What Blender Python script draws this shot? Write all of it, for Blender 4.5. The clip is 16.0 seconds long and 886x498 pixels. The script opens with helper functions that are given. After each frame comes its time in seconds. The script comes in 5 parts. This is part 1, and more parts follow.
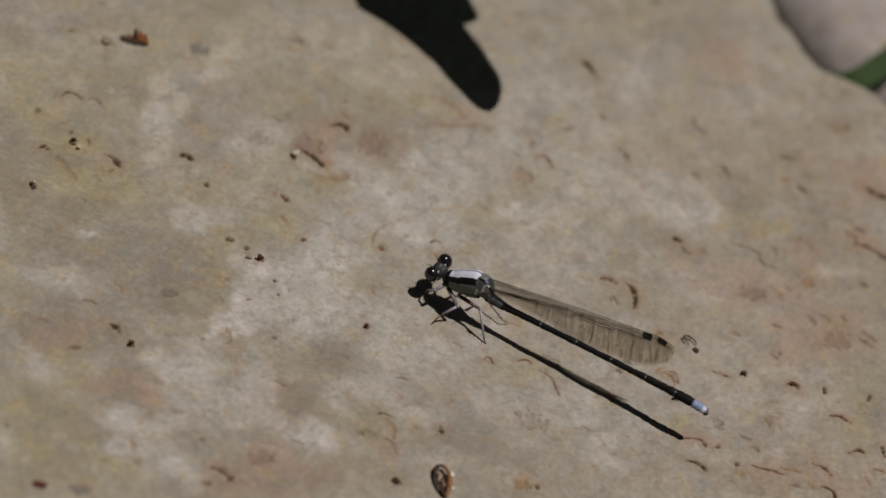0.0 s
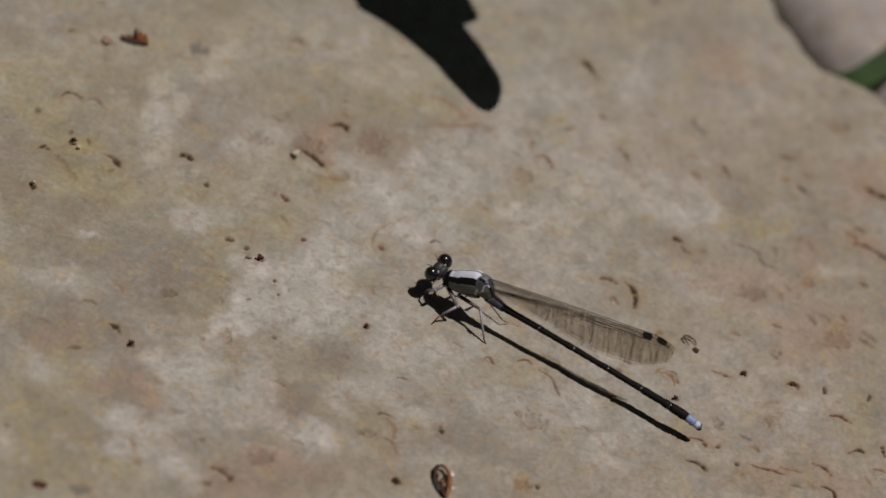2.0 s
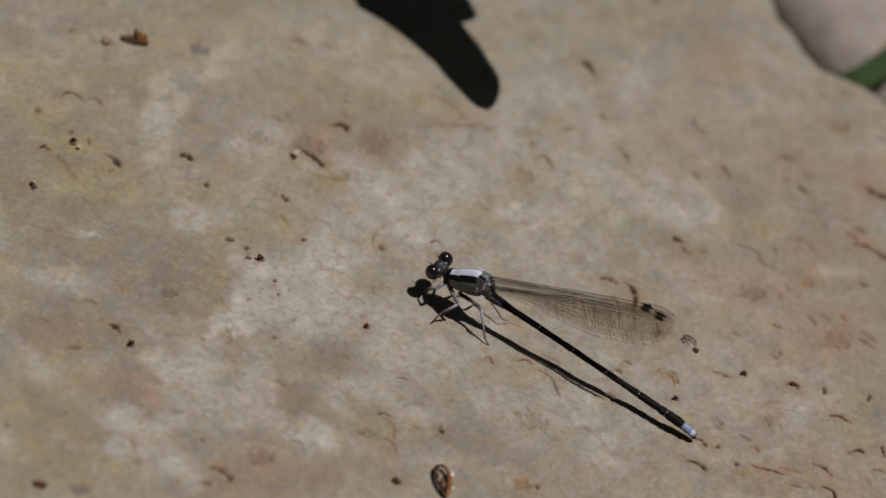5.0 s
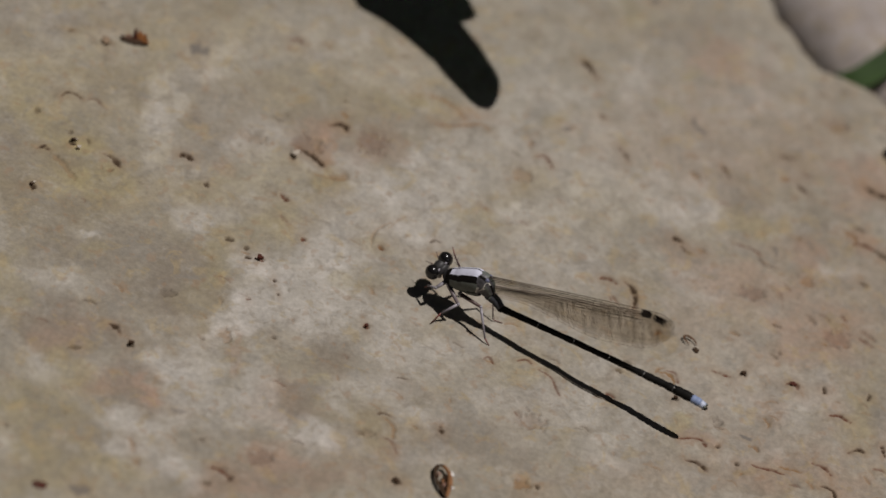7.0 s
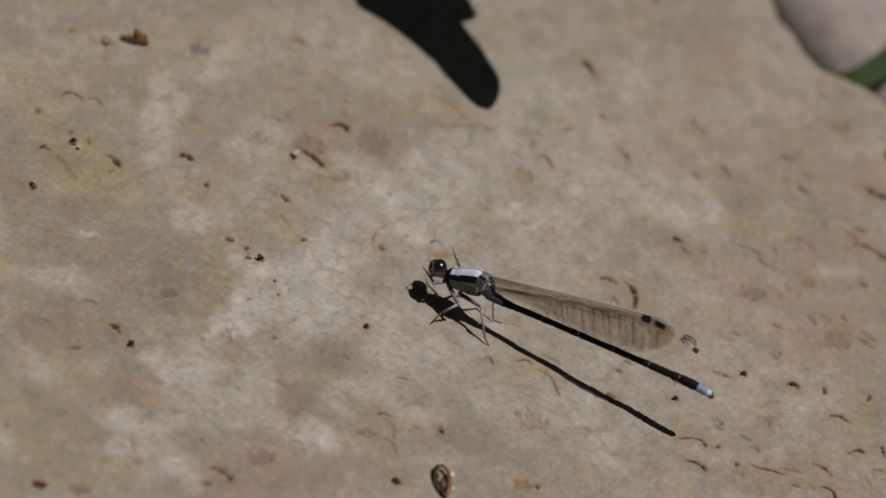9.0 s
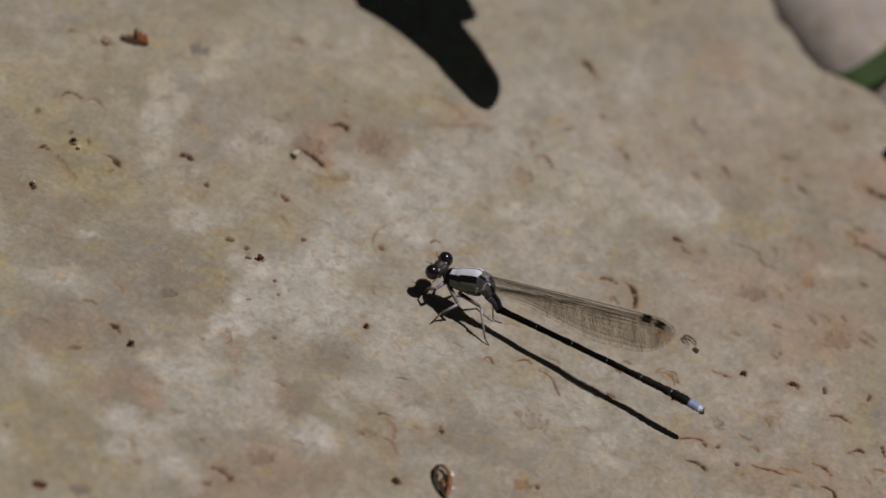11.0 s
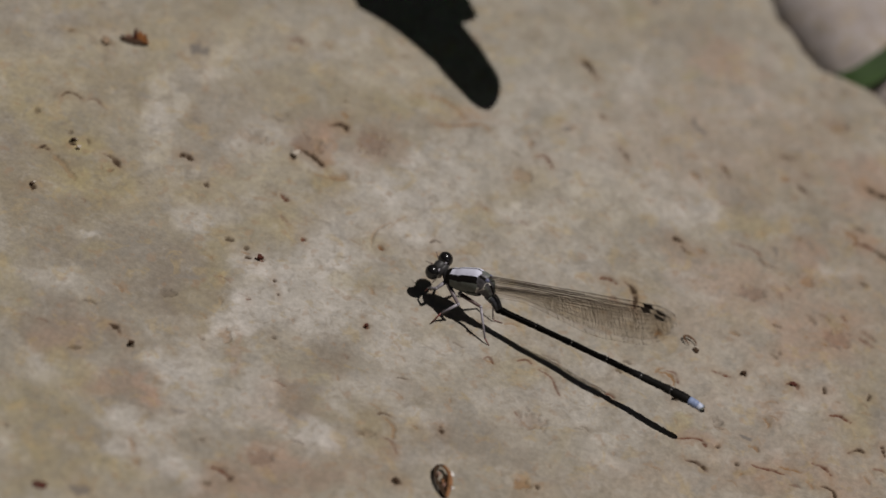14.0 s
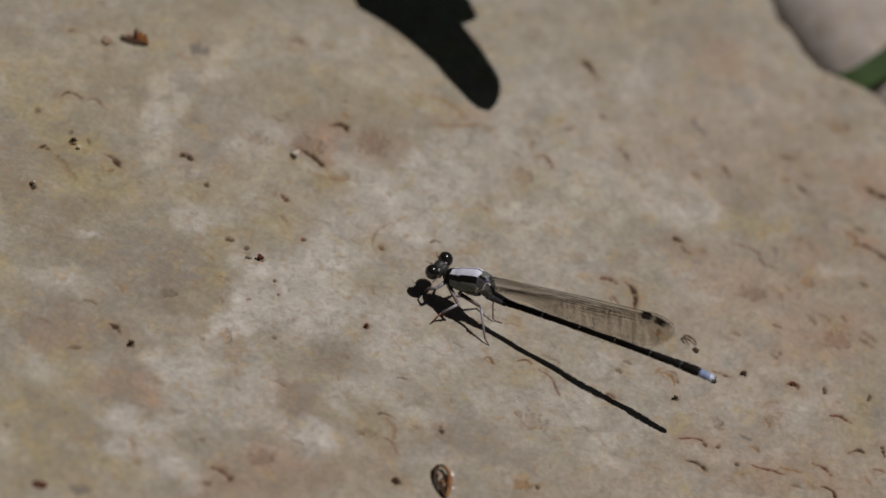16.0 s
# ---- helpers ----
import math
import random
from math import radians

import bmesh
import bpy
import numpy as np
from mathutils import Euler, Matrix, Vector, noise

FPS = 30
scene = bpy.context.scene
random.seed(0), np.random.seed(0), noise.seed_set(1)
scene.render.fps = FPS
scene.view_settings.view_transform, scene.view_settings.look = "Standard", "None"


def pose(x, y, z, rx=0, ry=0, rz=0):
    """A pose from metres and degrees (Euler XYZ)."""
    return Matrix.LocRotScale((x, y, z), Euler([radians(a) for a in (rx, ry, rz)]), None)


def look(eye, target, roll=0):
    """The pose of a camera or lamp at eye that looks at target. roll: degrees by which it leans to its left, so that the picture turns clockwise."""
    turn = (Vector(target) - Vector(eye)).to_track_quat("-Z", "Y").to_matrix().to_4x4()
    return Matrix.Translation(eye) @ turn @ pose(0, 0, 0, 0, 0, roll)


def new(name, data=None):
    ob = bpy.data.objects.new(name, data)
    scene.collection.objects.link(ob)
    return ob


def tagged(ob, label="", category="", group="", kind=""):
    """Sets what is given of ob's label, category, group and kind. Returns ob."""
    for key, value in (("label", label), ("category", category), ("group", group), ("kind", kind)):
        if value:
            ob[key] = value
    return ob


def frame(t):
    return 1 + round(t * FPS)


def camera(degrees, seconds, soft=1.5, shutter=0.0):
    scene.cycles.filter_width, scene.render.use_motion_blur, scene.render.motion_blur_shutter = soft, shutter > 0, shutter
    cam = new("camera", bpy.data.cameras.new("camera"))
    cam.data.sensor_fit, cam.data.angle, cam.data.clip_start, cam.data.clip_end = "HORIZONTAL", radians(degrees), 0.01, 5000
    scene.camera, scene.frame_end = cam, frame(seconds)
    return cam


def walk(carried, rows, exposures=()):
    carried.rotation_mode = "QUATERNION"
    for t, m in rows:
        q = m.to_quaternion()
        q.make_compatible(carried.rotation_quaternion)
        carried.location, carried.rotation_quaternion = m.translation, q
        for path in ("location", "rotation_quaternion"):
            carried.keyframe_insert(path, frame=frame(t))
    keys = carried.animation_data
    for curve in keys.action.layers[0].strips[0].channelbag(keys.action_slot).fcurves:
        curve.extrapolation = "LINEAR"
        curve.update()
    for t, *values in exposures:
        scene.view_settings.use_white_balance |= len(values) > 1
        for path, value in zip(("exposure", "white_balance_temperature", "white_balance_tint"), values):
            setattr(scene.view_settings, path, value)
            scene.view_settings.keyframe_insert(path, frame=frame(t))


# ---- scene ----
# A damselfly rests on a sunlit stone. Lengths in the code are millimetres and become metres by MM.
MM = 0.001

# ---- camera ----
EYE = (0.0, -0.36568, 0.34100)
cam = camera(12.0, 16.0, soft=1.6)
cam.data.dof.use_dof = True
cam.data.dof.focus_distance = 0.4885
cam.data.dof.aperture_fstop = 14.5
walk(cam, [(0.0, look(EYE, (0, 0, 0), 18)), (16.0, look(EYE, (0, 0, 0), 18))])

# ---- light ----
SUN = Vector((0.31, -0.02, 1.0)).normalized()
world = bpy.data.worlds.new("sky")
scene.world = world
world.use_nodes = True
sky = world.node_tree.nodes.new("ShaderNodeTexSky")
sky.sky_type = "NISHITA"
sky.sun_disc = False
sky.dust_density = 4.0
sky.sun_elevation = math.asin(SUN.z)
sky.sun_rotation = math.atan2(SUN.x, SUN.y)
background = world.node_tree.nodes["Background"]
background.inputs["Strength"].default_value = 0.0052
world.node_tree.links.new(sky.outputs[0], background.inputs["Color"])
sun = new("sun", bpy.data.lights.new("sun", "SUN"))
sun.data.energy = 3.12
sun.data.angle = radians(0.53)
sun.data.color = (1.0, 0.957, 0.937)
sun.matrix_world = look(SUN * 2.0, (0, 0, 0))
scene.view_settings.exposure = 0.0


# ---- material tools ----
def material(name):
    m = bpy.data.materials.new(name)
    m.use_nodes = True
    return m, m.node_tree, m.node_tree.nodes["Principled BSDF"]


def link(tree, a, b):
    tree.links.new(a, b)


def coords(tree):
    return tree.nodes.new("ShaderNodeTexCoord").outputs["Object"]


def noise_tex(tree, where, scale, detail=4.0, rough=0.55, warp=0.0):
    n = tree.nodes.new("ShaderNodeTexNoise")
    n.inputs["Scale"].default_value = scale
    n.inputs["Detail"].default_value = detail
    n.inputs["Roughness"].default_value = rough
    n.inputs["Distortion"].default_value = warp
    link(tree, where, n.inputs["Vector"])
    return n.outputs["Fac"]


def ramp(tree, fac, stops):
    r = tree.nodes.new("ShaderNodeValToRGB")
    el = r.color_ramp.elements
    while len(el) < len(stops):
        el.new(0.5)
    for e, (at, col) in zip(el, stops):
        e.position = at
        e.color = (*col, 1) if len(col) == 3 else (col[0], col[0], col[0], 1)
    link(tree, fac, r.inputs["Fac"])
    return r.outputs["Color"]


def mix(tree, fac, a, b, blend="MIX"):
    n = tree.nodes.new("ShaderNodeMix")
    n.data_type, n.blend_type = "RGBA", blend
    for sock, v in ((n.inputs[0], fac), (n.inputs[6], a), (n.inputs[7], b)):
        if isinstance(v, (int, float)):
            sock.default_value = v
        elif isinstance(v, tuple):
            sock.default_value = (*v, 1)
        else:
            link(tree, v, sock)
    return n.outputs[2]


def calc(tree, op, a, b):
    n = tree.nodes.new("ShaderNodeMath")
    n.operation = op
    n.use_clamp = True
    for sock, v in ((n.inputs[0], a), (n.inputs[1], b)):
        if isinstance(v, (int, float)):
            sock.default_value = v
        else:
            link(tree, v, sock)
    return n.outputs[0]


def bump(tree, shader, height, strength, distance):
    n = tree.nodes.new("ShaderNodeBump")
    n.inputs["Strength"].default_value = strength
    n.inputs["Distance"].default_value = distance
    link(tree, height, n.inputs["Height"])
    link(tree, n.outputs[0], shader.inputs["Normal"])


def plain(name, colour, rough=0.5, spec=0.5, vary=0.25, scale=900.0, relief=0.0, sheen=0.0):
    """A near-plain material with mottling of its own at two scales."""
    m, tree, sh = material(name)
    at = coords(tree)
    dark = tuple(v * (1 - vary) for v in colour)
    light = tuple(min(1.0, v * (1 + vary)) for v in colour)
    fine = noise_tex(tree, at, scale)
    broad = noise_tex(tree, at, scale * 0.2)
    f = calc(tree, "ADD", calc(tree, "MULTIPLY", fine, 0.6), calc(tree, "MULTIPLY", broad, 0.4))
    link(tree, ramp(tree, f, [(0.3, dark), (0.7, light)]), sh.inputs["Base Color"])
    sh.inputs["Roughness"].default_value = rough
    sh.inputs["Specular IOR Level"].default_value = spec
    if relief:
        bump(tree, sh, fine, 0.6, relief * MM)
    return m


def stone_material(name, base, pale, warm, painted):
    m, tree, sh = material(name)
    at = coords(tree)
    broad = noise_tex(tree, at, 42, 5, 0.6, 0.6)
    medium = noise_tex(tree, at, 260, 6, 0.65, 0.4)
    fine = noise_tex(tree, at, 1500, 4, 0.65)
    col = mix(tree, ramp(tree, broad, [(0.40, (0,)), (0.60, (1,))]), base, pale)
    for scale, lo, hi, amount, tint in ((75, 0.50, 0.66, 0.25, warm), (120, 0.52, 0.66, 0.25, (0.29, 0.235, 0.13)), (150, 0.53, 0.66, 0.3, (0.19, 0.165, 0.14)),
                                        (190, 0.53, 0.68, 0.3, (0.41, 0.38, 0.34))):
        where = tree.nodes.new("ShaderNodeMapping")
        where.inputs["Location"].default_value = (0.37 * scale, 0.11 * scale, 0.2)
        link(tree, at, where.inputs["Vector"])
        spots = noise_tex(tree, where.outputs[0], scale, 5, 0.65, 0.8)
        col = mix(tree, calc(tree, "MULTIPLY", ramp(tree, spots, [(lo, (0,)), (hi, (1,))]), amount), col, tint)
    if painted:
        att = tree.nodes.new("ShaderNodeAttribute")
        att.attribute_name = "patch"
        sep = tree.nodes.new("ShaderNodeSeparateColor")
        link(tree, att.outputs["Color"], sep.inputs[0])
        edge = ramp(tree, medium, [(0.3, (0.55,)), (0.7, (1.3,))])
        for k, c in ((1, (0.178, 0.147, 0.113)), (0, (0.425, 0.392, 0.350)), (2, (0.295, 0.208, 0.152))):
            col = mix(tree, calc(tree, "MULTIPLY", sep.outputs[k], edge), col, c)
        att = tree.nodes.new("ShaderNodeAttribute")
        att.attribute_name = "ochre"
        col = mix(tree, calc(tree, "MULTIPLY", att.outputs["Fac"], edge), col, (0.288, 0.240, 0.130))
    for scale, lo, hi, amount, tint in ((330, 0.57, 0.65, 0.4, (0.33, 0.25, 0.13)), (290, 0.56, 0.62, 0.3, (0.215, 0.20, 0.175)), (360, 0.57, 0.70, 0.22, (0.42, 0.39, 0.35)), (470, 0.57, 0.62, 0.3, (0.20, 0.165, 0.12)),
                                        (620, 0.63, 0.70, 0.4, (0.30, 0.20, 0.12))):
        where = tree.nodes.new("ShaderNodeMapping")
        where.inputs["Location"].default_value = (0.07 * scale, 0.03 * scale, 0.5)
        link(tree, at, where.inputs["Vector"])
        spots = noise_tex(tree, where.outputs[0], scale, 3, 0.6, 0.6)
        col = mix(tree, calc(tree, "MULTIPLY", ramp(tree, spots, [(lo, (0,)), (hi, (1,))]), amount), col, tint)
    mott = ramp(tree, medium, [(0.3, (0.87,)), (0.7, (1.12,))])
    col = mix(tree, 1.0, col, mott, "MULTIPLY")
    grain = ramp(tree, fine, [(0.28, (0.84,)), (0.72, (1.14,))])
    col = mix(tree, 1.0, col, grain, "MULTIPLY")
    speck = noise_tex(tree, at, 520, 2, 0.5)
    rusty = ramp(tree, speck, [(0.62, (0,)), (0.70, (1,))])
    col = mix(tree, calc(tree, "MULTIPLY", rusty, 0.4), col, (0.25, 0.165, 0.10))
    if painted:
        att = tree.nodes.new("ShaderNodeAttribute")
        att.attribute_name = "dirt_shade"
        sep = tree.nodes.new("ShaderNodeSeparateColor")
        link(tree, att.outputs["Color"], sep.inputs[0])
        # Ochre and rust stains; the darkest brown also paints the pits' shadowed edges.
        for k, c in ((1, (0.22, 0.13, 0.062)), (2, (0.115, 0.045, 0.025)), (0, (0.046, 0.028, 0.014))):
            col = mix(tree, sep.outputs[k], col, c)
        col = mix(tree, att.outputs["Alpha"], col, (0.14, 0.125, 0.11))
    link(tree, col, sh.inputs["Base Color"])
    sh.inputs["Roughness"].default_value = 0.85
    sh.inputs["Specular IOR Level"].default_value = 0.25
    h = calc(tree, "ADD", calc(tree, "MULTIPLY", medium, 0.7), calc(tree, "MULTIPLY", fine, 0.3))
    bump(tree, sh, h, 0.35, 0.5 * MM)
    return m


STONE = stone_material("limestone", (0.261, 0.230, 0.180), (0.316, 0.284, 0.232), (0.33, 0.26, 0.18), True)
PINK_STONE = stone_material("pinkish stone", (0.30, 0.26, 0.24), (0.36, 0.32, 0.30), (0.33, 0.27, 0.24), False)
SOIL = plain("soil", (0.06, 0.045, 0.03), 0.95, 0.1, 0.5, 300.0, 1.0)
BLACK = plain("black chitin", (0.008, 0.007, 0.006), 0.65, 0.1, 0.3, 2000.0, 0.01)
WHITE_BLOOM = plain("white pruinose bloom", (0.62, 0.62, 0.72), 0.55, 0.4, 0.08, 2500.0)
# Pale colour standing in for the sun's reflection at the abdomen joints.
JOINT_GLINT = plain("painted joint glint", (0.42, 0.40, 0.38), 0.6, 0.3, 0.1, 2500.0)
HINGE = plain("hinge skin", (0.11, 0.115, 0.18), 0.5, 0.5, 0.3, 1800.0)
FLANK = plain("mottled grey-brown flank", (0.062, 0.058, 0.062), 0.5, 0.5, 0.9, 1500.0, 0.03)
BASE_SKIN = plain("dark grey bloom", (0.034, 0.034, 0.040), 0.6, 0.35, 0.5, 1500.0, 0.02)
GREY_BLOOM = plain("grey bloom", (0.115, 0.124, 0.108), 0.6, 0.3, 0.3, 2500.0)
PALE_BLUE = plain("pale blue bloom", (0.44, 0.48, 0.60), 0.45, 0.4, 0.15, 2500.0)
BLUE = plain("powder blue", (0.22, 0.275, 0.43), 0.5, 0.4, 0.15, 2500.0)
PALE_JOINT = plain("pale joint skin", (0.5, 0.47, 0.42), 0.5, 0.4, 0.1, 3000.0)
LEG_GREY = plain("grey leg chitin", (0.26, 0.24, 0.265), 0.45, 0.4, 0.4, 1200.0)
LEG_DUSK = plain("dusky leg chitin", (0.16, 0.13, 0.135), 0.45, 0.4, 0.5, 1200.0)
LEG_DARK = plain("dark leg chitin", (0.075, 0.042, 0.038), 0.45, 0.4, 0.4, 1200.0)
CLAW = plain("reddish claw", (0.16, 0.05, 0.04), 0.5, 0.4, 0.3, 1500.0)
RING = plain("dark joint ring", (0.035, 0.033, 0.033), 0.5, 0.3, 0.2, 2500.0)
FACE = plain("greyish face", (0.34, 0.30, 0.28), 0.5, 0.4, 0.35, 1800.0)
VEIN = plain("wing vein", (0.045, 0.029, 0.02), 0.5, 0.3, 0.2, 1500.0)
STIGMA = plain("wing spot", (0.02, 0.014, 0.012), 0.5, 0.3, 0.3, 1500.0)
RUST = plain("rusty crumb", (0.075, 0.022, 0.014), 0.8, 0.2, 0.4, 1500.0, 0.05)
PINK_CHIP = plain("pinkish chip", (0.26, 0.15, 0.11), 0.8, 0.2, 0.5, 1500.0, 0.1)
CURL_BARK = plain("curled bark", (0.24, 0.115, 0.05), 0.8, 0.2, 0.5, 1500.0, 0.1)
TWIST = plain("brown twisted bark", (0.12, 0.06, 0.03), 0.8, 0.2, 0.5, 1500.0, 0.1)
BARK = plain("dry bark", (0.32, 0.13, 0.045), 0.8, 0.2, 0.5, 1500.0, 0.1)
DARK_BARK = plain("dark bark", (0.05, 0.028, 0.015), 0.8, 0.2, 0.5, 1500.0, 0.1)
STEM = plain("green stem", (0.07, 0.11, 0.03), 0.5, 0.4, 0.3, 400.0)
SEED = plain("seed coat", (0.25, 0.17, 0.105), 0.6, 0.3, 0.4, 1500.0, 0.05)
CHALK = plain("chalky crumb", (0.66, 0.63, 0.60), 0.8, 0.2, 0.1, 1500.0, 0.05)
HUSK = plain("pale husk", (0.40, 0.345, 0.28), 0.7, 0.3, 0.3, 1500.0, 0.05)


def eye_material():
    """Dark above, paler grey below, with a wet gloss."""
    m, tree, sh = material("compound eye")
    at = coords(tree)
    sep = tree.nodes.new("ShaderNodeSeparateXYZ")
    link(tree, at, sep.inputs[0])
    h = tree.nodes.new("ShaderNodeMapRange")
    h.inputs["From Min"].default_value, h.inputs["From Max"].default_value = -1.0 * MM, 1.0 * MM
    link(tree, sep.outputs["Z"], h.inputs["Value"])
    wob = calc(tree, "MULTIPLY", noise_tex(tree, at, 1500), 0.2)
    f = calc(tree, "ADD", calc(tree, "SUBTRACT", h.outputs[0], 0.1), wob)
    link(tree, ramp(tree, f, [(0.12, (0.11, 0.085, 0.075)), (0.3, (0.03, 0.022, 0.02)), (0.48, (0.008, 0.007, 0.007))]), sh.inputs["Base Color"])
    sh.inputs["Roughness"].default_value = 0.22
    return m


def leaf_material(name, colour, see, rough=0.45):
    m, tree, sh = material(name)
    at = coords(tree)
    f = noise_tex(tree, at, 160, 5, 0.6)
    col = ramp(tree, f, [(0.3, tuple(v * 0.65 for v in colour)), (0.7, tuple(v * 1.3 for v in colour))])
    link(tree, col, sh.inputs["Base Color"])
    sh.inputs["Roughness"].default_value = rough
    bump(tree, sh, noise_tex(tree, at, 700), 0.4, 0.2 * MM)
    tr = tree.nodes.new("ShaderNodeBsdfTranslucent")
    link(tree, col, tr.inputs["Color"])
    mx = tree.nodes.new("ShaderNodeMixShader")
    mx.inputs[0].default_value = see
    link(tree, sh.outputs[0], mx.inputs[1])
    link(tree, tr.outputs[0], mx.inputs[2])
    link(tree, mx.outputs[0], tree.nodes["Material Output"].inputs["Surface"])
    return m


def membrane_material():
    """Clear, faintly tan wing skin with a thin gloss."""
    m, tree, sh = material("wing membrane")
    at = coords(tree)
    sh.inputs["Base Color"].default_value = (0.15, 0.095, 0.065, 1)
    sh.inputs["Roughness"].default_value = 0.25
    clear = tree.nodes.new("ShaderNodeBsdfTransparent")
    clear.inputs["Color"].default_value = (0.976, 0.957, 0.932, 1)
    f = calc(tree, "ADD", calc(tree, "MULTIPLY", noise_tex(tree, at, 380, 3), 0.14), 0.0)
    mx = tree.nodes.new("ShaderNodeMixShader")
    link(tree, f, mx.inputs[0])
    link(tree, clear.outputs[0], mx.inputs[1])
    link(tree, sh.outputs[0], mx.inputs[2])
    link(tree, mx.outputs[0], tree.nodes["Material Output"].inputs["Surface"])
    return m


EYE_SKIN = eye_material()
LEAF = leaf_material("weed leaf", (0.05, 0.30, 0.03), 0.85)
GRASS = leaf_material("grass blade", (0.036, 0.074, 0.013), 0.2, 0.8)
MEMBRANE = membrane_material()


# ---- mesh tools ----
def mm_pose(x, y, z, rx=0, ry=0, rz=0):
    return pose(x * MM, y * MM, z * MM, rx, ry, rz)


def thing(name, m, label, category, group=""):
    ob = new(name)
    ob.empty_display_size = 0.002
    ob.matrix_world = m
    return tagged(ob, label, category, group)


def part(name, bm, mat, parent=None, label="", smooth=True):
    """One mesh object, from a bmesh in millimetres, under a thing or a part."""
    bmesh.ops.scale(bm, vec=(MM, MM, MM), verts=bm.verts)
    me = bpy.data.meshes.new(name)
    bm.to_mesh(me)
    bm.free()
    for p in me.polygons:
        p.use_smooth = smooth
    for one in mat if isinstance(mat, (list, tuple)) else (mat,):
        me.materials.append(one)
    ob = new(name, me)
    ob.parent = parent
    return tagged(ob, label)


def loft(bm, rings, n=14, index=None):
    """A closed skin through rings (centre, side radius, height radius), each across the line of centres.
    index(k, a): the material of the face in ring k at angle a, 0 at the top."""
    mid = [Vector(r[0]) for r in rings]
    rows = []
    for k, (c, ra, rb) in enumerate(rings):
        way = (mid[min(k + 1, len(mid) - 1)] - mid[max(k - 1, 0)]).normalized()
        side = Vector((0, 0, 1)).cross(way)
        side = side.normalized() if side.length > 0.05 else Vector((0, 1, 0))
        up = way.cross(side).normalized()
        rows.append([bm.verts.new(mid[k] + side * ra * math.sin(2 * math.pi * i / n) + up * rb * math.cos(2 * math.pi * i / n)) for i in range(n)])
    for k in range(len(rows) - 1):
        for i in range(n):
            f = bm.faces.new((rows[k][i], rows[k][(i + 1) % n], rows[k + 1][(i + 1) % n], rows[k + 1][i]))
            if index:
                a = 360 * (i + 0.5) / n
                f.material_index = index(k, a if a < 180 else a - 360)
    for row, flip in ((rows[0], True), (rows[-1], False)):
        f = bm.faces.new(row[::-1] if flip else row)
        if index:
            f.material_index = index(0 if flip else len(rows) - 2, 180)
    bmesh.ops.recalc_face_normals(bm, faces=bm.faces)
    return bm


def tube(points, radii, n=7, bm=None):
    return loft(bm or bmesh.new(), [(p, r, r) for p, r in zip(points, radii)], n)


def ball(c, r, u=20, v=14, bm=None):
    """An ellipsoid with centre c and radii r."""
    bm = bm or bmesh.new()
    got = bmesh.ops.create_uvsphere(bm, u_segments=u, v_segments=v, radius=1.0)["verts"]
    bmesh.ops.scale(bm, vec=r, verts=got)
    bmesh.ops.translate(bm, vec=c, verts=got)
    return bm


# ---- value noise for stone surfaces ----
GRID = np.random.RandomState(7).rand(256, 256)


def lattice(x, y):
    i, j = np.floor(x).astype(int), np.floor(y).astype(int)
    u, v = x - i, y - j
    u, v = u * u * (3 - 2 * u), v * v * (3 - 2 * v)
    g = lambda a, b: GRID[a % 256, b % 256]
    return (g(i, j) * (1 - u) + g(i + 1, j) * u) * (1 - v) + (g(i, j + 1) * (1 - u) + g(i + 1, j + 1) * u) * v - 0.5


def fractal(x, y, size, octaves=4):
    total, gain = 0.0, 1.0
    for k in range(octaves):
        total = total + gain * lattice(x / size + 17.3 * k, y / size - 9.1 * k)
        size, gain = size * 0.5, gain * 0.55
    return total


# ---- the stone on which the insect rests ----
SCARS = []


def scar(x, y, length, width, turn, bend, dirt_shade, hue):
    """A short worn groove in the stone, bent to a crescent, with dirt and painted pit shade of its hue in it."""
    SCARS.append((x, y, length, width, turn, bend, dirt_shade, hue))


scar(-46.7, 16.5, 1.3, 1.40, 27, 0.00, 0.5, "brown")
scar(-30.3, -30.9, 0.8, 0.71, -3, 0.00, 0.7, "brown")
scar(-21.8, -10.7, 1.1, 0.38, 4, 0.00, 0.54, "ochre")
scar(-16.0, -5.6, 0.6, 0.56, 26, 0.00, 0.9, "rust")
scar(-17.5, -13.7, 0.4, 0.45, 25, 0.00, 0.7, "brown")
scar(-16.5, -15.8, 0.3, 0.36, 25, 0.00, 0.7, "brown")
scar(-5.7, -16.5, 0.7, 0.81, 25, 0.00, 0.9, "rust")
scar(-35.8, 20.3, 2.7, 2.08, 12, 0.00, 0.55, "grey")
scar(27.3, -2.3, 1.1, 0.46, 25, 0.55, 0.68, "ochre")
scar(38.2, -4.5, 0.8, 0.87, -17, 0.00, 0.9, "brown")
scar(48.0, -2.9, 1.1, 0.44, -74, 0.00, 0.7, "brown")
scar(46.1, -17.2, 2.9, 0.37, 8, 0.00, 0.68, "ochre")
scar(37.3, -17.4, 0.5, 0.65, -17, 0.00, 0.7, "brown")
scar(0.5, -30.9, 3.8, 0.45, -52, 0.90, 0.47, "ochre")
scar(16.8, -33.0, 2.2, 1.40, 11, 0.00, 0.54, "ochre")
scar(18.4, -32.7, 0.8, 0.53, -53, 0.00, 0.6, "brown")
scar(-29.6, -54.9, 2.5, 1.32, 18, 0.00, 0.52, "grey")
scar(-16.8, -47.9, 0.9, 0.71, -29, 0.00, 0.4, "brown")
scar(-19.0, -41.8, 0.8, 0.73, -29, 0.00, 0.35, "brown")
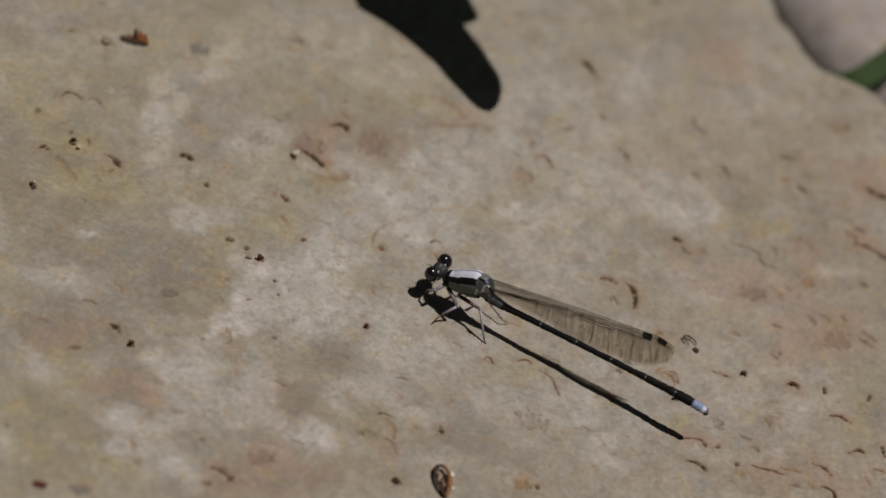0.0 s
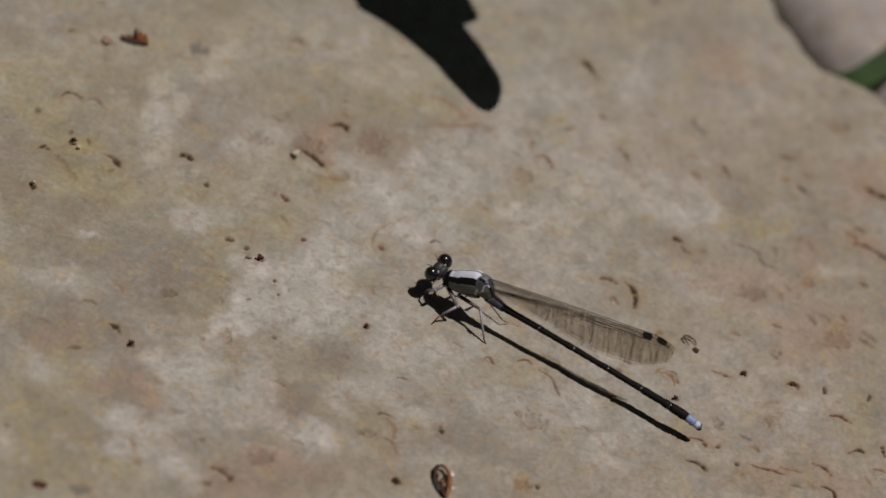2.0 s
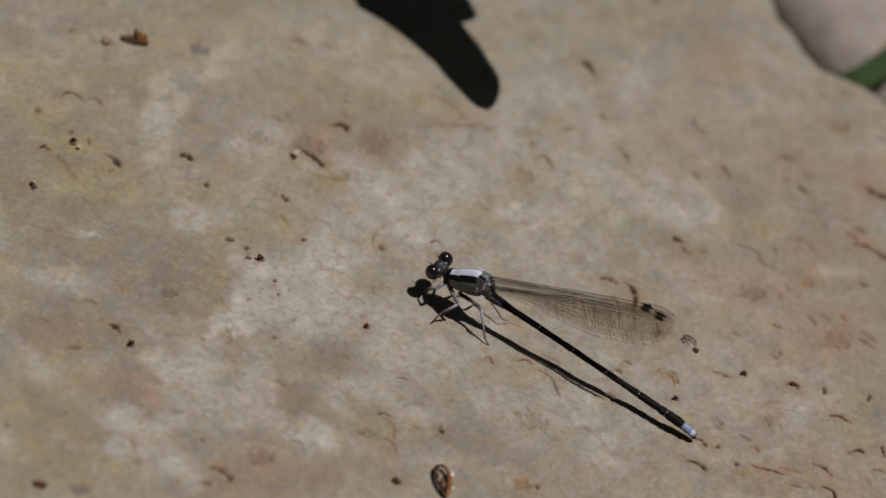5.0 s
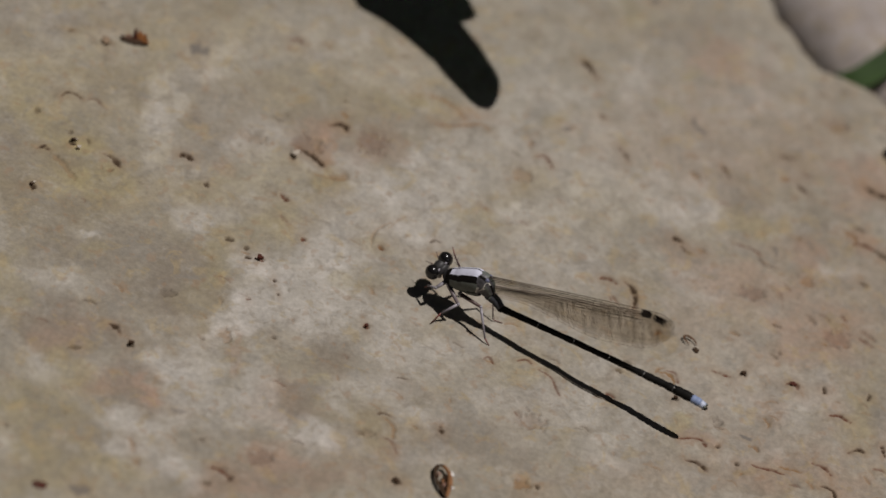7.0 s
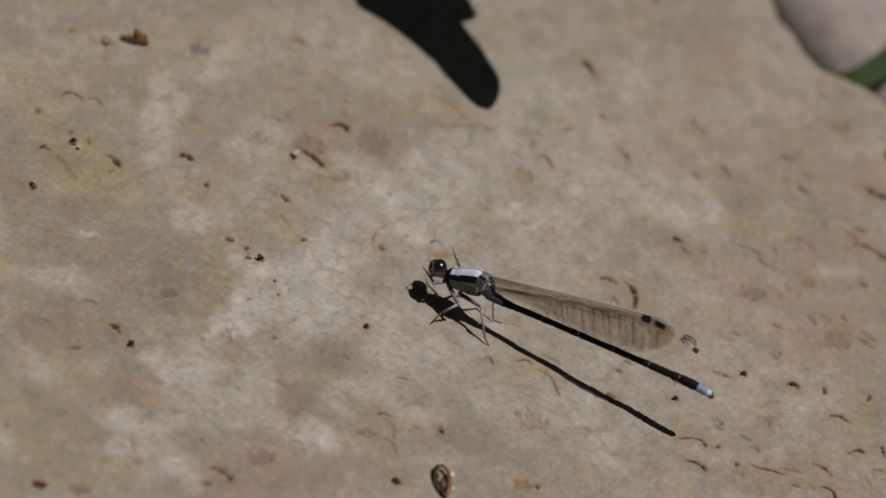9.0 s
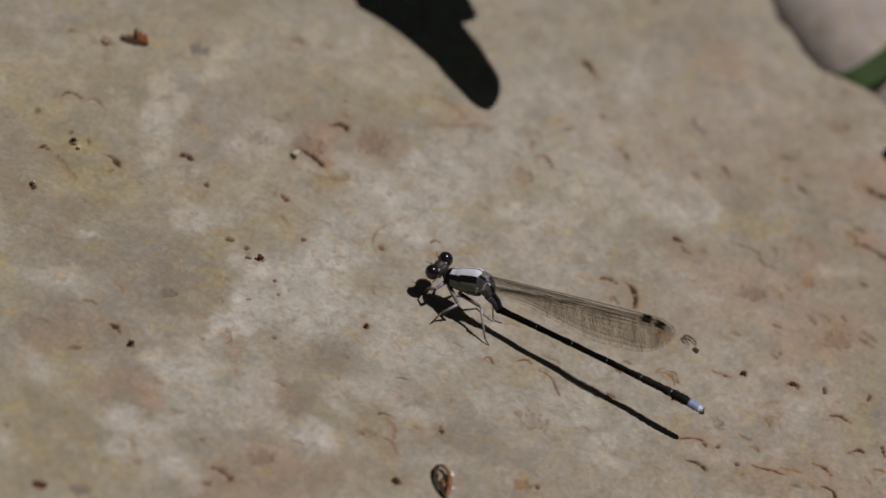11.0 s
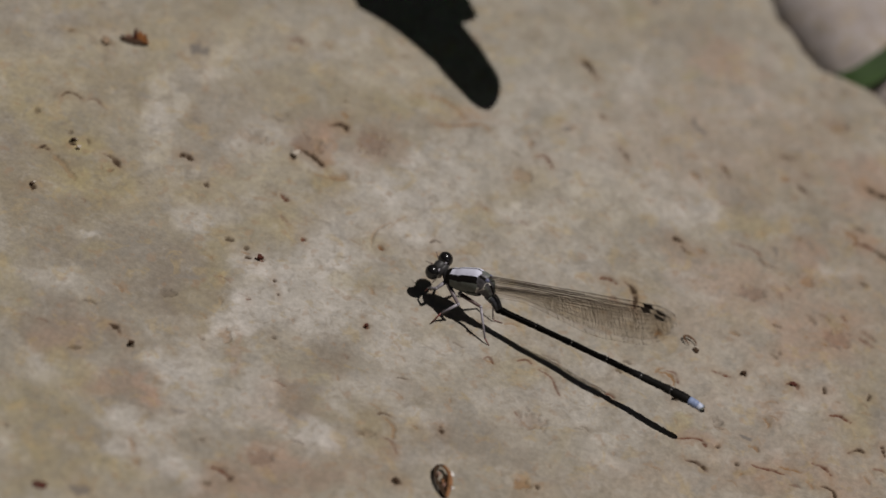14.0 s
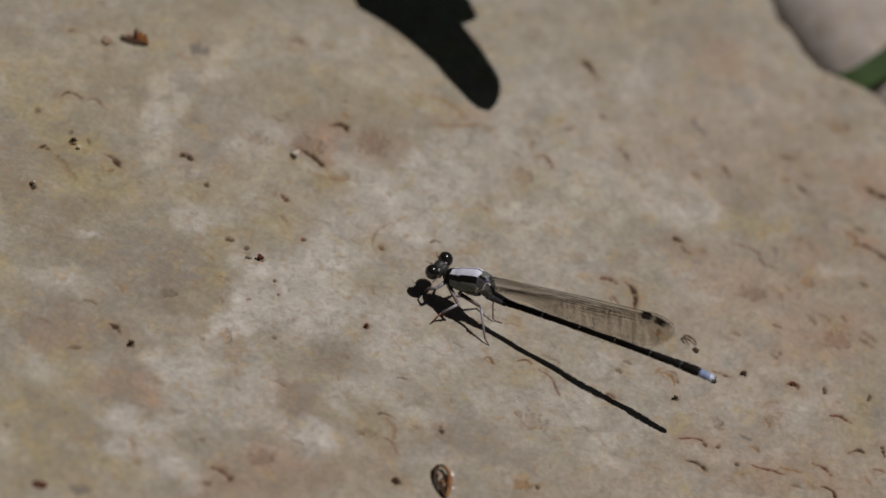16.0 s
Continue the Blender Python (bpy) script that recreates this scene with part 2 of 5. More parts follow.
scar(-12.2, -41.8, 3.0, 2.17, 24, 0.00, 0.2, "rust")
scar(-2.3, -33.1, 0.6, 0.58, -29, 0.00, 0.22, "brown")
scar(-7.0, -2.8, 0.9, 0.59, -42, 0.00, 0.68, "ochre")
scar(-21.3, -11.4, 0.8, 0.47, -3, 0.00, 0.7, "brown")
scar(-0.2, -0.8, 1.1, 2.19, -66, 0.00, 0.41, "ochre")
scar(-1.2, 1.0, 1.4, 0.37, 26, 0.47, 0.5, "brown")
scar(31.1, -12.0, 0.8, 0.57, -3, 0.00, 0.7, "brown")
scar(29.7, -9.0, 3.1, 0.45, -31, 1.09, 0.68, "ochre")
scar(42.5, 43.9, 3.1, 2.65, 26, 0.00, 0.25, "rust")
scar(-24.1, -9.4, 1.0, 0.83, 26, 0.00, 0.55, "brown")
scar(-21.9, -9.9, 0.6, 0.61, -30, 0.00, 0.5, "brown")
scar(-29.1, -1.8, 0.7, 0.47, -51, 0.00, 0.5, "brown")
scar(-36.5, -26.2, 1.7, 0.45, -0, 0.27, 0.33, "brown")
scar(-36.1, -34.2, 1.7, 0.61, 25, 0.00, 0.4, "brown")
scar(26.7, 26.8, 1.5, 0.79, -32, 0.00, 0.41, "ochre")
scar(10.4, -8.7, 2.0, 0.38, 11, 0.38, 0.41, "ochre")
scar(24.6, -8.6, 1.1, 0.47, -17, 0.00, 0.4, "brown")
scar(-7.9, -0.6, 5.6, 0.35, 75, 0.98, 0.27, "ochre")
scar(47.2, 24.7, 3.1, 0.75, -45, 0.37, 0.54, "ochre")
scar(41.4, -15.5, 1.6, 0.56, -17, 0.28, 0.54, "ochre")
scar(36.1, 1.7, 1.4, 0.59, -18, 0.00, 0.41, "ochre")
scar(-20.6, 8.1, 1.5, 0.89, 69, 0.00, 0.39, "grey")
scar(-20.0, -11.2, 1.1, 0.57, -3, 0.00, 0.8, "rust")
scar(-45.6, -2.2, 1.0, 0.65, -17, 0.00, 0.8, "brown")
scar(-47.9, -11.4, 1.2, 0.60, -50, 0.00, 0.9, "brown")
scar(53.4, -1.9, 1.4, 0.40, -96, -0.00, 0.6, "brown")
scar(36.7, -13.6, 1.4, 1.58, 24, 0.00, 0.25, "brown")
scar(40.2, -14.4, 1.7, 0.47, -3, 0.00, 0.59, "grey")
scar(39.9, -19.1, 0.5, 0.52, 24, 0.00, 0.6, "brown")
scar(51.4, 23.0, 2.4, 0.72, -26, 0.00, 0.5, "brown")
scar(44.6, 8.3, 2.1, 0.56, -38, 0.28, 0.2, "brown")
scar(51.8, 8.6, 2.4, 0.59, -25, 0.00, 0.25, "rust")
scar(41.9, 0.8, 0.6, 0.55, 25, 0.00, 0.33, "brown")
scar(41.3, 0.0, 1.2, 0.39, -18, 0.00, 0.28, "brown")
scar(6.3, 22.9, 0.9, 0.99, 26, 0.00, 0.47, "ochre")
scar(10.0, 27.1, 0.9, 1.02, -54, 0.00, 0.45, "grey")
scar(6.4, 16.9, 2.7, 2.27, -3, 0.00, 0.3, "ochre")
scar(-16.4, 17.4, 1.2, 0.47, -31, 0.00, 0.68, "ochre")
scar(-20.4, 7.3, 0.6, 0.67, 26, 0.00, 0.6, "brown")
scar(-50.9, 1.2, 0.7, 0.77, 26, 0.00, 0.35, "brown")
scar(-43.9, -1.0, 1.1, 0.35, -67, 0.00, 0.4, "brown")
scar(-40.2, -4.5, 0.6, 0.61, -30, 0.00, 0.33, "rust")
scar(-46.3, -0.4, 0.6, 0.67, 26, 0.00, 0.35, "brown")
scar(-45.5, -6.4, 5.1, 0.83, -38, 0.33, 0.3, "ochre")
scar(-23.0, -26.4, 0.5, 0.62, 25, 0.00, 0.4, "brown")
scar(-15.3, -22.9, 0.5, 0.62, 25, 0.00, 0.45, "brown")
scar(-19.6, -18.0, 0.6, 0.36, 25, 0.00, 0.5, "rust")
scar(-26.1, 8.6, 4.1, 1.61, -3, 0.00, 0.19, "ochre")
scar(-19.4, 10.3, 4.1, 3.02, -3, 0.00, 0.2, "rust")
scar(-12.1, 14.4, 4.1, 3.67, -3, 0.00, 0.2, "rust")
scar(-14.6, 6.7, 2.7, 1.39, 12, 0.00, 0.41, "ochre")
scar(-20.6, -24.7, 2.4, 1.79, -51, 0.00, 0.3, "ochre")
scar(-28.4, -21.0, 2.0, 1.25, 25, 0.00, 0.2, "brown")
scar(9.1, -15.8, 1.6, 0.37, -10, 0.19, 0.54, "ochre")
scar(23.7, -14.9, 1.3, 0.46, -17, 0.00, 0.6, "rust")
scar(28.4, -8.3, 1.7, 0.30, 56, 0.30, 0.47, "ochre")
scar(23.9, -10.4, 1.0, 0.54, -31, 0.00, 0.4, "brown")
scar(15.7, -22.9, 3.9, 2.75, -3, 0.00, 0.15, "rust")
scar(-2.0, -33.1, 2.6, 0.88, 11, 0.00, 0.11, "rust")
scar(29.7, 14.2, 1.4, 0.82, -3, 0.00, 0.41, "ochre")
scar(43.3, 14.4, 1.8, 1.42, -18, 0.00, 0.41, "ochre")
scar(36.9, 9.3, 3.5, 2.37, 12, 0.00, 0.2, "rust")
scar(48.1, 6.3, 3.5, 2.92, 12, 0.00, 0.22, "rust")
scar(37.4, 47.8, 0.9, 1.03, 26, 0.00, 0.26, "grey")

GROOVES = []


def groove(line, width, dirt_shade, hue, peak):
    """A worn crack along a bent line, widest at the fraction peak of its length, with dirt and painted shade of its hue
    in it.
    """
    GROOVES.append((line, width, dirt_shade, hue, peak))


groove([(21.8, 4.2), (22.8, 3.8), (23.3, 2.9), (23.7, 2.0), (23.7, 0.5)], 0.53, 0.90, "brown", 0.5)
groove([(18.9, 3.7), (20.0, 4.0), (20.9, 3.5)], 0.44, 0.75, "rust", 0.3)
groove([(-20.3, 9.5), (-18.8, 8.9), (-17.6, 8.1), (-16.6, 7.6)], 0.57, 1.00, "brown", 0.6)
groove([(-17.6, 14.7), (-16.8, 15.4), (-16.0, 15.5), (-15.5, 14.8)], 0.57, 1.00, "brown", 0.8)
groove([(-33.3, 1.6), (-32.5, 1.9), (-31.6, 1.3)], 0.57, 0.90, "brown", 0.6)
groove([(-41.8, -2.1), (-40.5, -2.3), (-39.3, -3.5)], 0.62, 0.60, "brown", 0.7)
groove([(-49.0, -5.0), (-48.5, -4.4), (-47.7, -4.6)], 0.48, 0.65, "brown", 0.5)
groove([(-49.1, 4.8), (-48.5, 5.9), (-47.4, 5.9), (-46.6, 5.5)], 0.30, 0.65, "brown", 0.6)
groove([(-46.0, 5.8), (-45.0, 6.2), (-43.7, 5.3)], 0.35, 0.30, "rust", 0.7)
groove([(-33.5, -28.9), (-32.7, -28.9), (-31.9, -29.5)], 0.62, 0.75, "brown", 0.6)
groove([(9.4, 40.5), (10.2, 40.0), (11.8, 38.2)], 0.62, 0.60, "brown", 0.3)
groove([(7.4, 21.1), (8.4, 21.3), (9.1, 20.6), (9.6, 19.7)], 0.40, 0.70, "rust", 0.8)
groove([(24.6, 36.9), (25.4, 35.2), (26.7, 34.5)], 0.79, 0.50, "grey", 0.7)
groove([(26.0, 14.8), (26.5, 14.8), (27.3, 14.4)], 0.70, 0.75, "brown", 0.5)
groove([(27.2, 13.7), (28.0, 13.0), (29.0, 13.0)], 0.40, 0.40, "brown", 0.5)
groove([(36.4, 16.4), (37.6, 15.2), (39.4, 15.2)], 0.31, 0.30, "brown", 0.5)
groove([(47.4, 34.5), (49.0, 33.9), (50.8, 33.7)], 0.79, 0.75, "brown", 0.7)
groove([(33.5, 16.9), (35.7, 17.1), (37.2, 16.3)], 0.40, 0.35, "rust", 0.5)
groove([(34.5, -5.7), (35.6, -5.7), (36.7, -5.6)], 0.48, 0.65, "rust", 0.5)
groove([(43.5, -3.8), (44.5, -3.5), (44.9, -4.3)], 0.53, 0.90, "rust", 0.7)
groove([(32.6, -18.2), (35.0, -17.2), (35.9, -18.1)], 0.35, 0.65, "rust", 0.8)
groove([(33.9, -21.2), (35.5, -21.1), (36.7, -21.7)], 0.40, 0.70, "brown", 0.75)
groove([(41.7, -18.5), (43.3, -18.5), (44.1, -18.3), (45.4, -18.3)], 0.44, 0.65, "rust", 0.7)
groove([(48.4, -15.1), (50.0, -15.4), (50.9, -16.1)], 0.44, 0.60, "rust", 0.5)
groove([(49.9, -18.3), (51.4, -18.4), (52.0, -19.7)], 0.40, 0.85, "brown", 0.7)
groove([(49.2, -6.8), (50.3, -6.4), (51.0, -6.7), (51.8, -7.0)], 0.40, 0.75, "rust", 0.5)
groove([(55.9, -8.8), (56.6, -10.5)], 0.35, 0.80, "brown", 0.5)
groove([(52.2, -11.7), (53.4, -10.6), (54.2, -10.8)], 0.35, 0.70, "brown", 0.7)
groove([(47.6, 23.3), (49.1, 23.8), (50.5, 23.3)], 0.53, 0.60, "rust", 0.5)
groove([(47.4, 26.6), (48.9, 26.3)], 0.44, 0.40, "brown", 0.5)
groove([(-17.0, -45.4), (-15.5, -45.7), (-14.6, -46.3)], 0.62, 0.60, "rust", 0.9)
groove([(-14.8, -46.1), (-14.3, -46.5)], 0.79, 0.70, "brown", 0.5)
groove([(-9.1, 24.9), (-6.7, 25.6), (-4.4, 25.2), (-2.4, 23.7)], 0.35, 0.50, "ochre", 0.8)
groove([(-6.4, 21.2), (-4.2, 21.4), (-0.4, 23.4), (0.9, 22.9)], 0.44, 0.50, "ochre", 0.6)
groove([(14.8, -14.6), (16.5, -15.2), (17.5, -16.6), (18.0, -17.4)], 0.26, 0.50, "rust", 0.8)
groove([(12.2, -14.3), (13.1, -13.7), (13.9, -14.0)], 0.31, 0.55, "rust", 0.7)
groove([(0.1, -32.9), (1.2, -33.1), (2.2, -34.7)], 0.35, 0.35, "rust", 0.7)
groove([(-1.4, -29.7), (-0.5, -29.2), (0.5, -29.5)], 0.35, 0.40, "brown", 0.2)
groove([(5.9, -28.1), (6.4, -29.4)], 0.40, 0.75, "brown", 0.6)
groove([(2.5, -38.7), (3.6, -38.9)], 0.66, 0.80, "brown", 0.6)
groove([(-6.9, 0.7), (-5.9, 2.9), (-4.6, 4.3)], 0.26, 0.22, "ochre", 0.5)
groove([(2.5, 9.6), (3.9, 9.0)], 0.35, 0.50, "ochre", 0.5)
groove([(37.1, 30.9), (38.7, 31.0)], 0.62, 0.50, "ochre", 0.5)
groove([(39.2, 30.6), (40.7, 29.6)], 0.62, 0.40, "brown", 0.5)
groove([(16.7, 27.0), (17.7, 26.2), (18.3, 25.1)], 0.48, 0.50, "brown", 0.7)
groove([(29.5, 30.0), (31.0, 28.1)], 0.53, 0.40, "brown", 0.5)
groove([(36.4, 34.9), (38.0, 35.0)], 0.70, 0.35, "brown", 0.5)
groove([(-21.4, 0.5), (-20.7, 0.3)], 0.44, 0.50, "ochre", 0.5)
groove([(-20.3, 0.6), (-19.2, -0.1)], 0.44, 0.75, "rust", 0.8)
groove([(-19.5, -2.8), (-18.4, -3.7)], 0.53, 0.35, "rust", 0.6)
groove([(-7.4, -2.6), (-6.7, -3.2)], 0.44, 0.40, "rust", 0.5)
groove([(-29.2, -1.4), (-28.7, -2.2)], 0.44, 0.40, "brown", 0.5)
groove([(8.4, -15.7), (8.9, -15.1), (9.6, -15.8)], 0.26, 0.50, "rust", 0.7)
groove([(29.4, -8.1), (30.4, -8.1), (31.0, -9.6)], 0.26, 0.50, "rust", 0.7)
groove([(-33.3, 9.0), (-32.6, 8.0)], 0.79, 0.35, "grey", 0.5)
groove([(-51.5, 16.3), (-50.9, 16.3)], 0.62, 0.40, "brown", 0.5)
groove([(-46.8, 19.0), (-46.1, 18.9)], 0.53, 0.40, "grey", 0.5)
groove([(-17.2, 5.7), (-14.7, 6.0), (-13.6, 6.8)], 0.40, 0.50, "ochre", 0.8)
groove([(38.4, 11.6), (40.3, 10.9), (41.0, 8.3)], 0.26, 0.22, "rust", 0.5)
groove([(38.3, 18.4), (39.0, 17.1)], 0.53, 0.40, "grey", 0.5)
groove([(42.2, 21.3), (43.0, 20.0)], 0.62, 0.40, "grey", 0.5)
groove([(49.4, 17.3), (50.6, 17.1)], 0.53, 0.40, "brown", 0.6)
groove([(-26.0, 27.3), (-25.0, 28.0), (-24.3, 27.5)], 0.62, 0.45, "rust", 0.8)
groove([(-25.6, 25.7), (-24.6, 26.0)], 0.53, 0.40, "ochre", 0.5)
groove([(15.6, 56.6), (16.8, 57.1)], 0.88, 0.70, "grey", 0.5)
groove([(-26.5, -45.0), (-25.6, -46.8), (-24.6, -48.7)], 0.70, 0.40, "ochre", 0.7)
groove([(-23.3, -38.6), (-21.8, -38.6)], 0.62, 0.40, "grey", 0.6)
groove([(50.8, 7.6), (52.6, 6.9)], 0.62, 0.35, "rust", 0.5)
groove([(13.3, 31.9), (14.1, 31.4)], 0.62, 0.35, "brown", 0.5)

STAINS = []


def stain(x, y, rx, ry, turn, amount, hue):
    """A broad discoloured patch of the stone: its centre, half axes and turn, its strength and its hue."""
    STAINS.append((x, y, rx, ry, turn, amount, hue))


stain(-54.3, 18.3, 4.3, 3.0, 37, 0.30, "white")
stain(-51.6, 14.0, 3.6, 2.9, 48, 0.40, "white")
stain(-45.9, 16.9, 3.2, 2.6, 77, 0.40, "white")
stain(-33.2, 22.2, 4.3, 1.4, 28, 0.60, "white")
stain(-34.4, 17.1, 3.0, 2.4, 51, 0.60, "white")
stain(-38.0, 10.3, 4.8, 2.2, -78, 0.80, "white")
stain(-36.3, 4.1, 4.4, 2.2, -78, 0.60, "white")
stain(-24.9, 8.1, 4.5, 3.0, -86, 0.50, "white")
stain(-27.1, 28.1, 5.3, 2.8, -81, 0.35, "white")
stain(-34.1, -0.1, 4.2, 1.9, 29, 0.40, "white")
stain(-52.2, 21.1, 2.9, 1.5, 31, 0.30, "ochre")
stain(-35.3, 28.5, 4.4, 2.5, 33, 0.50, "brown")
stain(-42.3, 11.5, 5.1, 3.8, 43, 0.60, "brown")
stain(-47.9, -1.0, 5.0, 3.9, 88, 0.40, "ochre")
stain(-47.8, -1.5, 4.0, 3.3, 84, 0.30, "brown")
stain(-52.0, -6.2, 4.8, 2.0, -75, 0.50, "brown")
stain(-52.3, 4.3, 4.0, 2.7, -82, 0.45, "ochre")
stain(-26.6, 20.4, 3.0, 2.4, 51, 0.40, "brown")
stain(-44.4, -5.7, 4.0, 3.2, 83, 0.60, "ochre")
stain(-27.7, 2.5, 1.8, 1.3, 89, 0.60, "pink")
stain(-20.7, 14.0, 4.6, 3.7, 57, 0.35, "brown")
stain(-17.5, 10.1, 2.8, 2.4, -81, 0.75, "pink")
stain(-18.9, 12.7, 3.6, 2.1, 33, 0.50, "pink")
stain(-11.4, 14.5, 3.8, 2.8, 46, 0.35, "pink")
stain(-11.4, 14.5, 3.8, 2.8, 46, 0.35, "brown")
stain(-9.7, 22.7, 3.0, 1.8, 34, 0.50, "ochre")
stain(-4.4, 23.7, 3.1, 2.1, -5, 0.45, "ochre")
stain(-1.1, 23.4, 3.6, 1.1, 20, 0.55, "pink")
stain(0.6, 36.1, 2.1, 1.0, 14, 0.50, "ochre")
stain(-13.6, 26.9, 4.8, 3.7, 58, 0.35, "white")
stain(-20.5, 31.4, 4.8, 3.8, 59, 0.30, "white")
stain(-13.7, 10.4, 2.5, 2.0, 77, 0.60, "white")
stain(-4.8, 15.6, 3.7, 1.9, 31, 0.50, "white")
stain(4.8, 33.8, 6.5, 4.2, 89, 0.25, "white")
stain(7.7, 27.2, 1.9, 1.3, 42, 0.40, "ochre")
stain(13.7, 53.2, 2.3, 1.5, 43, 0.50, "ochre")
stain(22.1, 53.0, 5.2, 3.8, 58, 0.40, "brown")
stain(26.9, 49.3, 5.3, 4.9, 56, 0.60, "pink")
stain(23.2, 44.5, 1.9, 0.8, 30, 0.60, "ochre")
stain(11.0, 35.6, 1.2, 0.9, 48, 0.70, "pink")
stain(21.1, 37.7, 1.9, 0.9, 31, 0.45, "ochre")
stain(17.0, 39.9, 4.6, 3.4, 74, 0.40, "white")
stain(42.1, 43.6, 1.6, 1.1, 42, 0.50, "ochre")
stain(40.2, 34.5, 5.6, 4.3, -1, 0.35, "brown")
stain(48.1, 35.9, 4.2, 3.7, 4, 0.75, "pink")
stain(29.9, 42.9, 4.8, 3.0, 38, 0.30, "white")
stain(31.1, 53.9, 1.1, 0.8, 67, 0.50, "white")
stain(-49.5, -12.3, 4.7, 2.6, -78, 0.65, "brown")
stain(-42.3, -13.2, 4.8, 3.1, 33, 0.75, "brown")
stain(-41.2, -7.3, 5.5, 3.3, 31, 0.55, "ochre")
stain(-34.5, -16.3, 7.4, 4.1, 30, 0.40, "brown")
stain(-42.6, -19.2, 3.4, 2.5, 37, 0.40, "brown")
stain(-38.1, -18.1, 2.0, 1.3, 33, 0.40, "ochre")
stain(-38.8, -15.7, 1.1, 0.7, 34, 0.70, "white")
stain(-28.9, -7.7, 4.0, 2.6, 33, 0.60, "white")
stain(-26.8, -19.2, 5.6, 3.9, -85, 0.60, "brown")
stain(-24.5, -13.6, 3.8, 2.2, -87, 0.55, "ochre")
stain(-25.0, -20.8, 3.7, 2.6, -86, 0.30, "ochre")
stain(-31.3, -22.8, 5.4, 3.4, 32, 0.40, "brown")
stain(-41.6, -24.9, 5.3, 2.1, 27, 0.35, "white")
stain(-45.6, -27.6, 5.4, 1.9, -75, 0.50, "ochre")
stain(-38.8, -32.2, 4.2, 3.6, 69, 0.55, "brown")
stain(-37.7, -33.6, 3.3, 2.6, 39, 0.30, "pink")
stain(-18.8, -11.9, 4.6, 2.6, -4, 0.85, "white")
stain(-18.9, -18.0, 5.4, 3.4, 70, 0.90, "white")
stain(-14.1, -15.2, 6.1, 3.6, -83, 0.65, "white")
stain(-20.8, -23.8, 4.2, 1.7, 53, 0.80, "white")
stain(-12.9, -9.1, 4.0, 3.2, 75, 0.45, "white")
stain(-22.3, -7.7, 4.2, 2.4, 31, 0.40, "ochre")
stain(-19.2, -3.4, 4.6, 1.9, -78, 0.50, "ochre")
stain(-15.5, 1.8, 3.4, 2.6, 83, 0.60, "brown")
stain(-14.8, 4.7, 2.2, 1.7, 44, 0.50, "ochre")
stain(-8.4, 7.6, 5.1, 3.7, 87, 0.50, "white")
stain(-3.7, 8.8, 6.5, 3.8, 33, 0.50, "white")
stain(-0.5, 4.0, 5.7, 2.3, 28, 0.50, "white")
stain(8.1, 10.5, 2.9, 1.3, 5, 0.85, "white")
stain(11.3, 10.9, 5.5, 2.0, 13, 0.60, "white")
stain(4.2, 6.3, 2.9, 1.2, -81, 0.35, "ochre")
stain(8.0, 16.4, 4.2, 3.3, 64, 0.50, "brown")
stain(8.0, 16.1, 3.3, 2.6, 67, 0.30, "ochre")
stain(2.4, 7.7, 2.1, 1.3, 36, 0.40, "ochre")
stain(-8.1, -2.9, 2.1, 1.4, 35, 0.40, "ochre")
stain(-0.7, -0.5, 1.3, 1.1, 52, 0.60, "ochre")
stain(-11.9, -4.5, 4.4, 3.5, 52, 0.45, "white")
stain(-9.5, -14.5, 5.2, 3.9, 87, 0.60, "white")
stain(-3.6, -14.7, 4.3, 3.4, 50, 0.50, "white")
stain(12.0, 5.3, 8.0, 4.2, 31, 0.35, "white")
stain(-7.8, -9.7, 3.5, 1.3, 27, 0.35, "ochre")
stain(15.9, 18.3, 5.8, 4.1, 83, 0.40, "white")
stain(24.1, 21.0, 5.0, 3.6, 22, 0.60, "white")
stain(28.4, 21.3, 2.9, 1.9, -3, 0.60, "white")
stain(27.0, 13.0, 4.2, 3.5, 17, 0.30, "brown")
stain(27.1, 12.5, 3.5, 3.0, 20, 0.35, "pink")
stain(34.9, 21.8, 4.1, 1.9, -3, 0.55, "ochre")
stain(31.8, 27.1, 4.9, 3.4, 80, 0.30, "brown")
stain(38.0, 11.4, 8.2, 3.5, 29, 0.50, "pink")
stain(42.8, 17.8, 3.9, 1.9, -81, 0.55, "pink")
stain(43.3, 23.7, 4.5, 3.2, 51, 0.45, "brown")
stain(47.4, 30.8, 3.8, 2.8, 58, 0.50, "pink")
stain(45.7, 17.6, 2.0, 1.4, 42, 0.50, "white")
stain(49.1, 24.3, 2.9, 1.4, 6, 0.70, "pink")
stain(45.7, 8.1, 6.0, 3.4, 34, 0.55, "pink")
stain(30.1, 7.6, 4.9, 3.7, 63, 0.40, "white")
stain(-35.4, -32.5, 7.2, 3.0, 27, 0.60, "brown")
stain(-39.7, -38.3, 2.5, 1.5, -68, 0.50, "white")
stain(-30.3, -38.7, 5.2, 2.1, 26, 0.70, "brown")
stain(-30.2, -38.9, 4.5, 1.7, 26, 0.35, "pink")
stain(-28.0, -34.8, 3.6, 1.7, 28, 0.55, "brown")
stain(-26.3, -37.0, 1.2, 0.9, -85, 0.75, "pink")
stain(-35.2, -37.7, 3.5, 3.0, 69, 0.50, "ochre")
stain(-37.7, -45.1, 4.4, 3.8, 63, 0.40, "ochre")
stain(-37.6, -45.3, 3.7, 3.2, 59, 0.40, "brown")
stain(-32.4, -47.3, 4.5, 3.6, 40, 0.65, "brown")
stain(-28.3, -40.8, 3.1, 1.5, 27, 0.50, "brown")
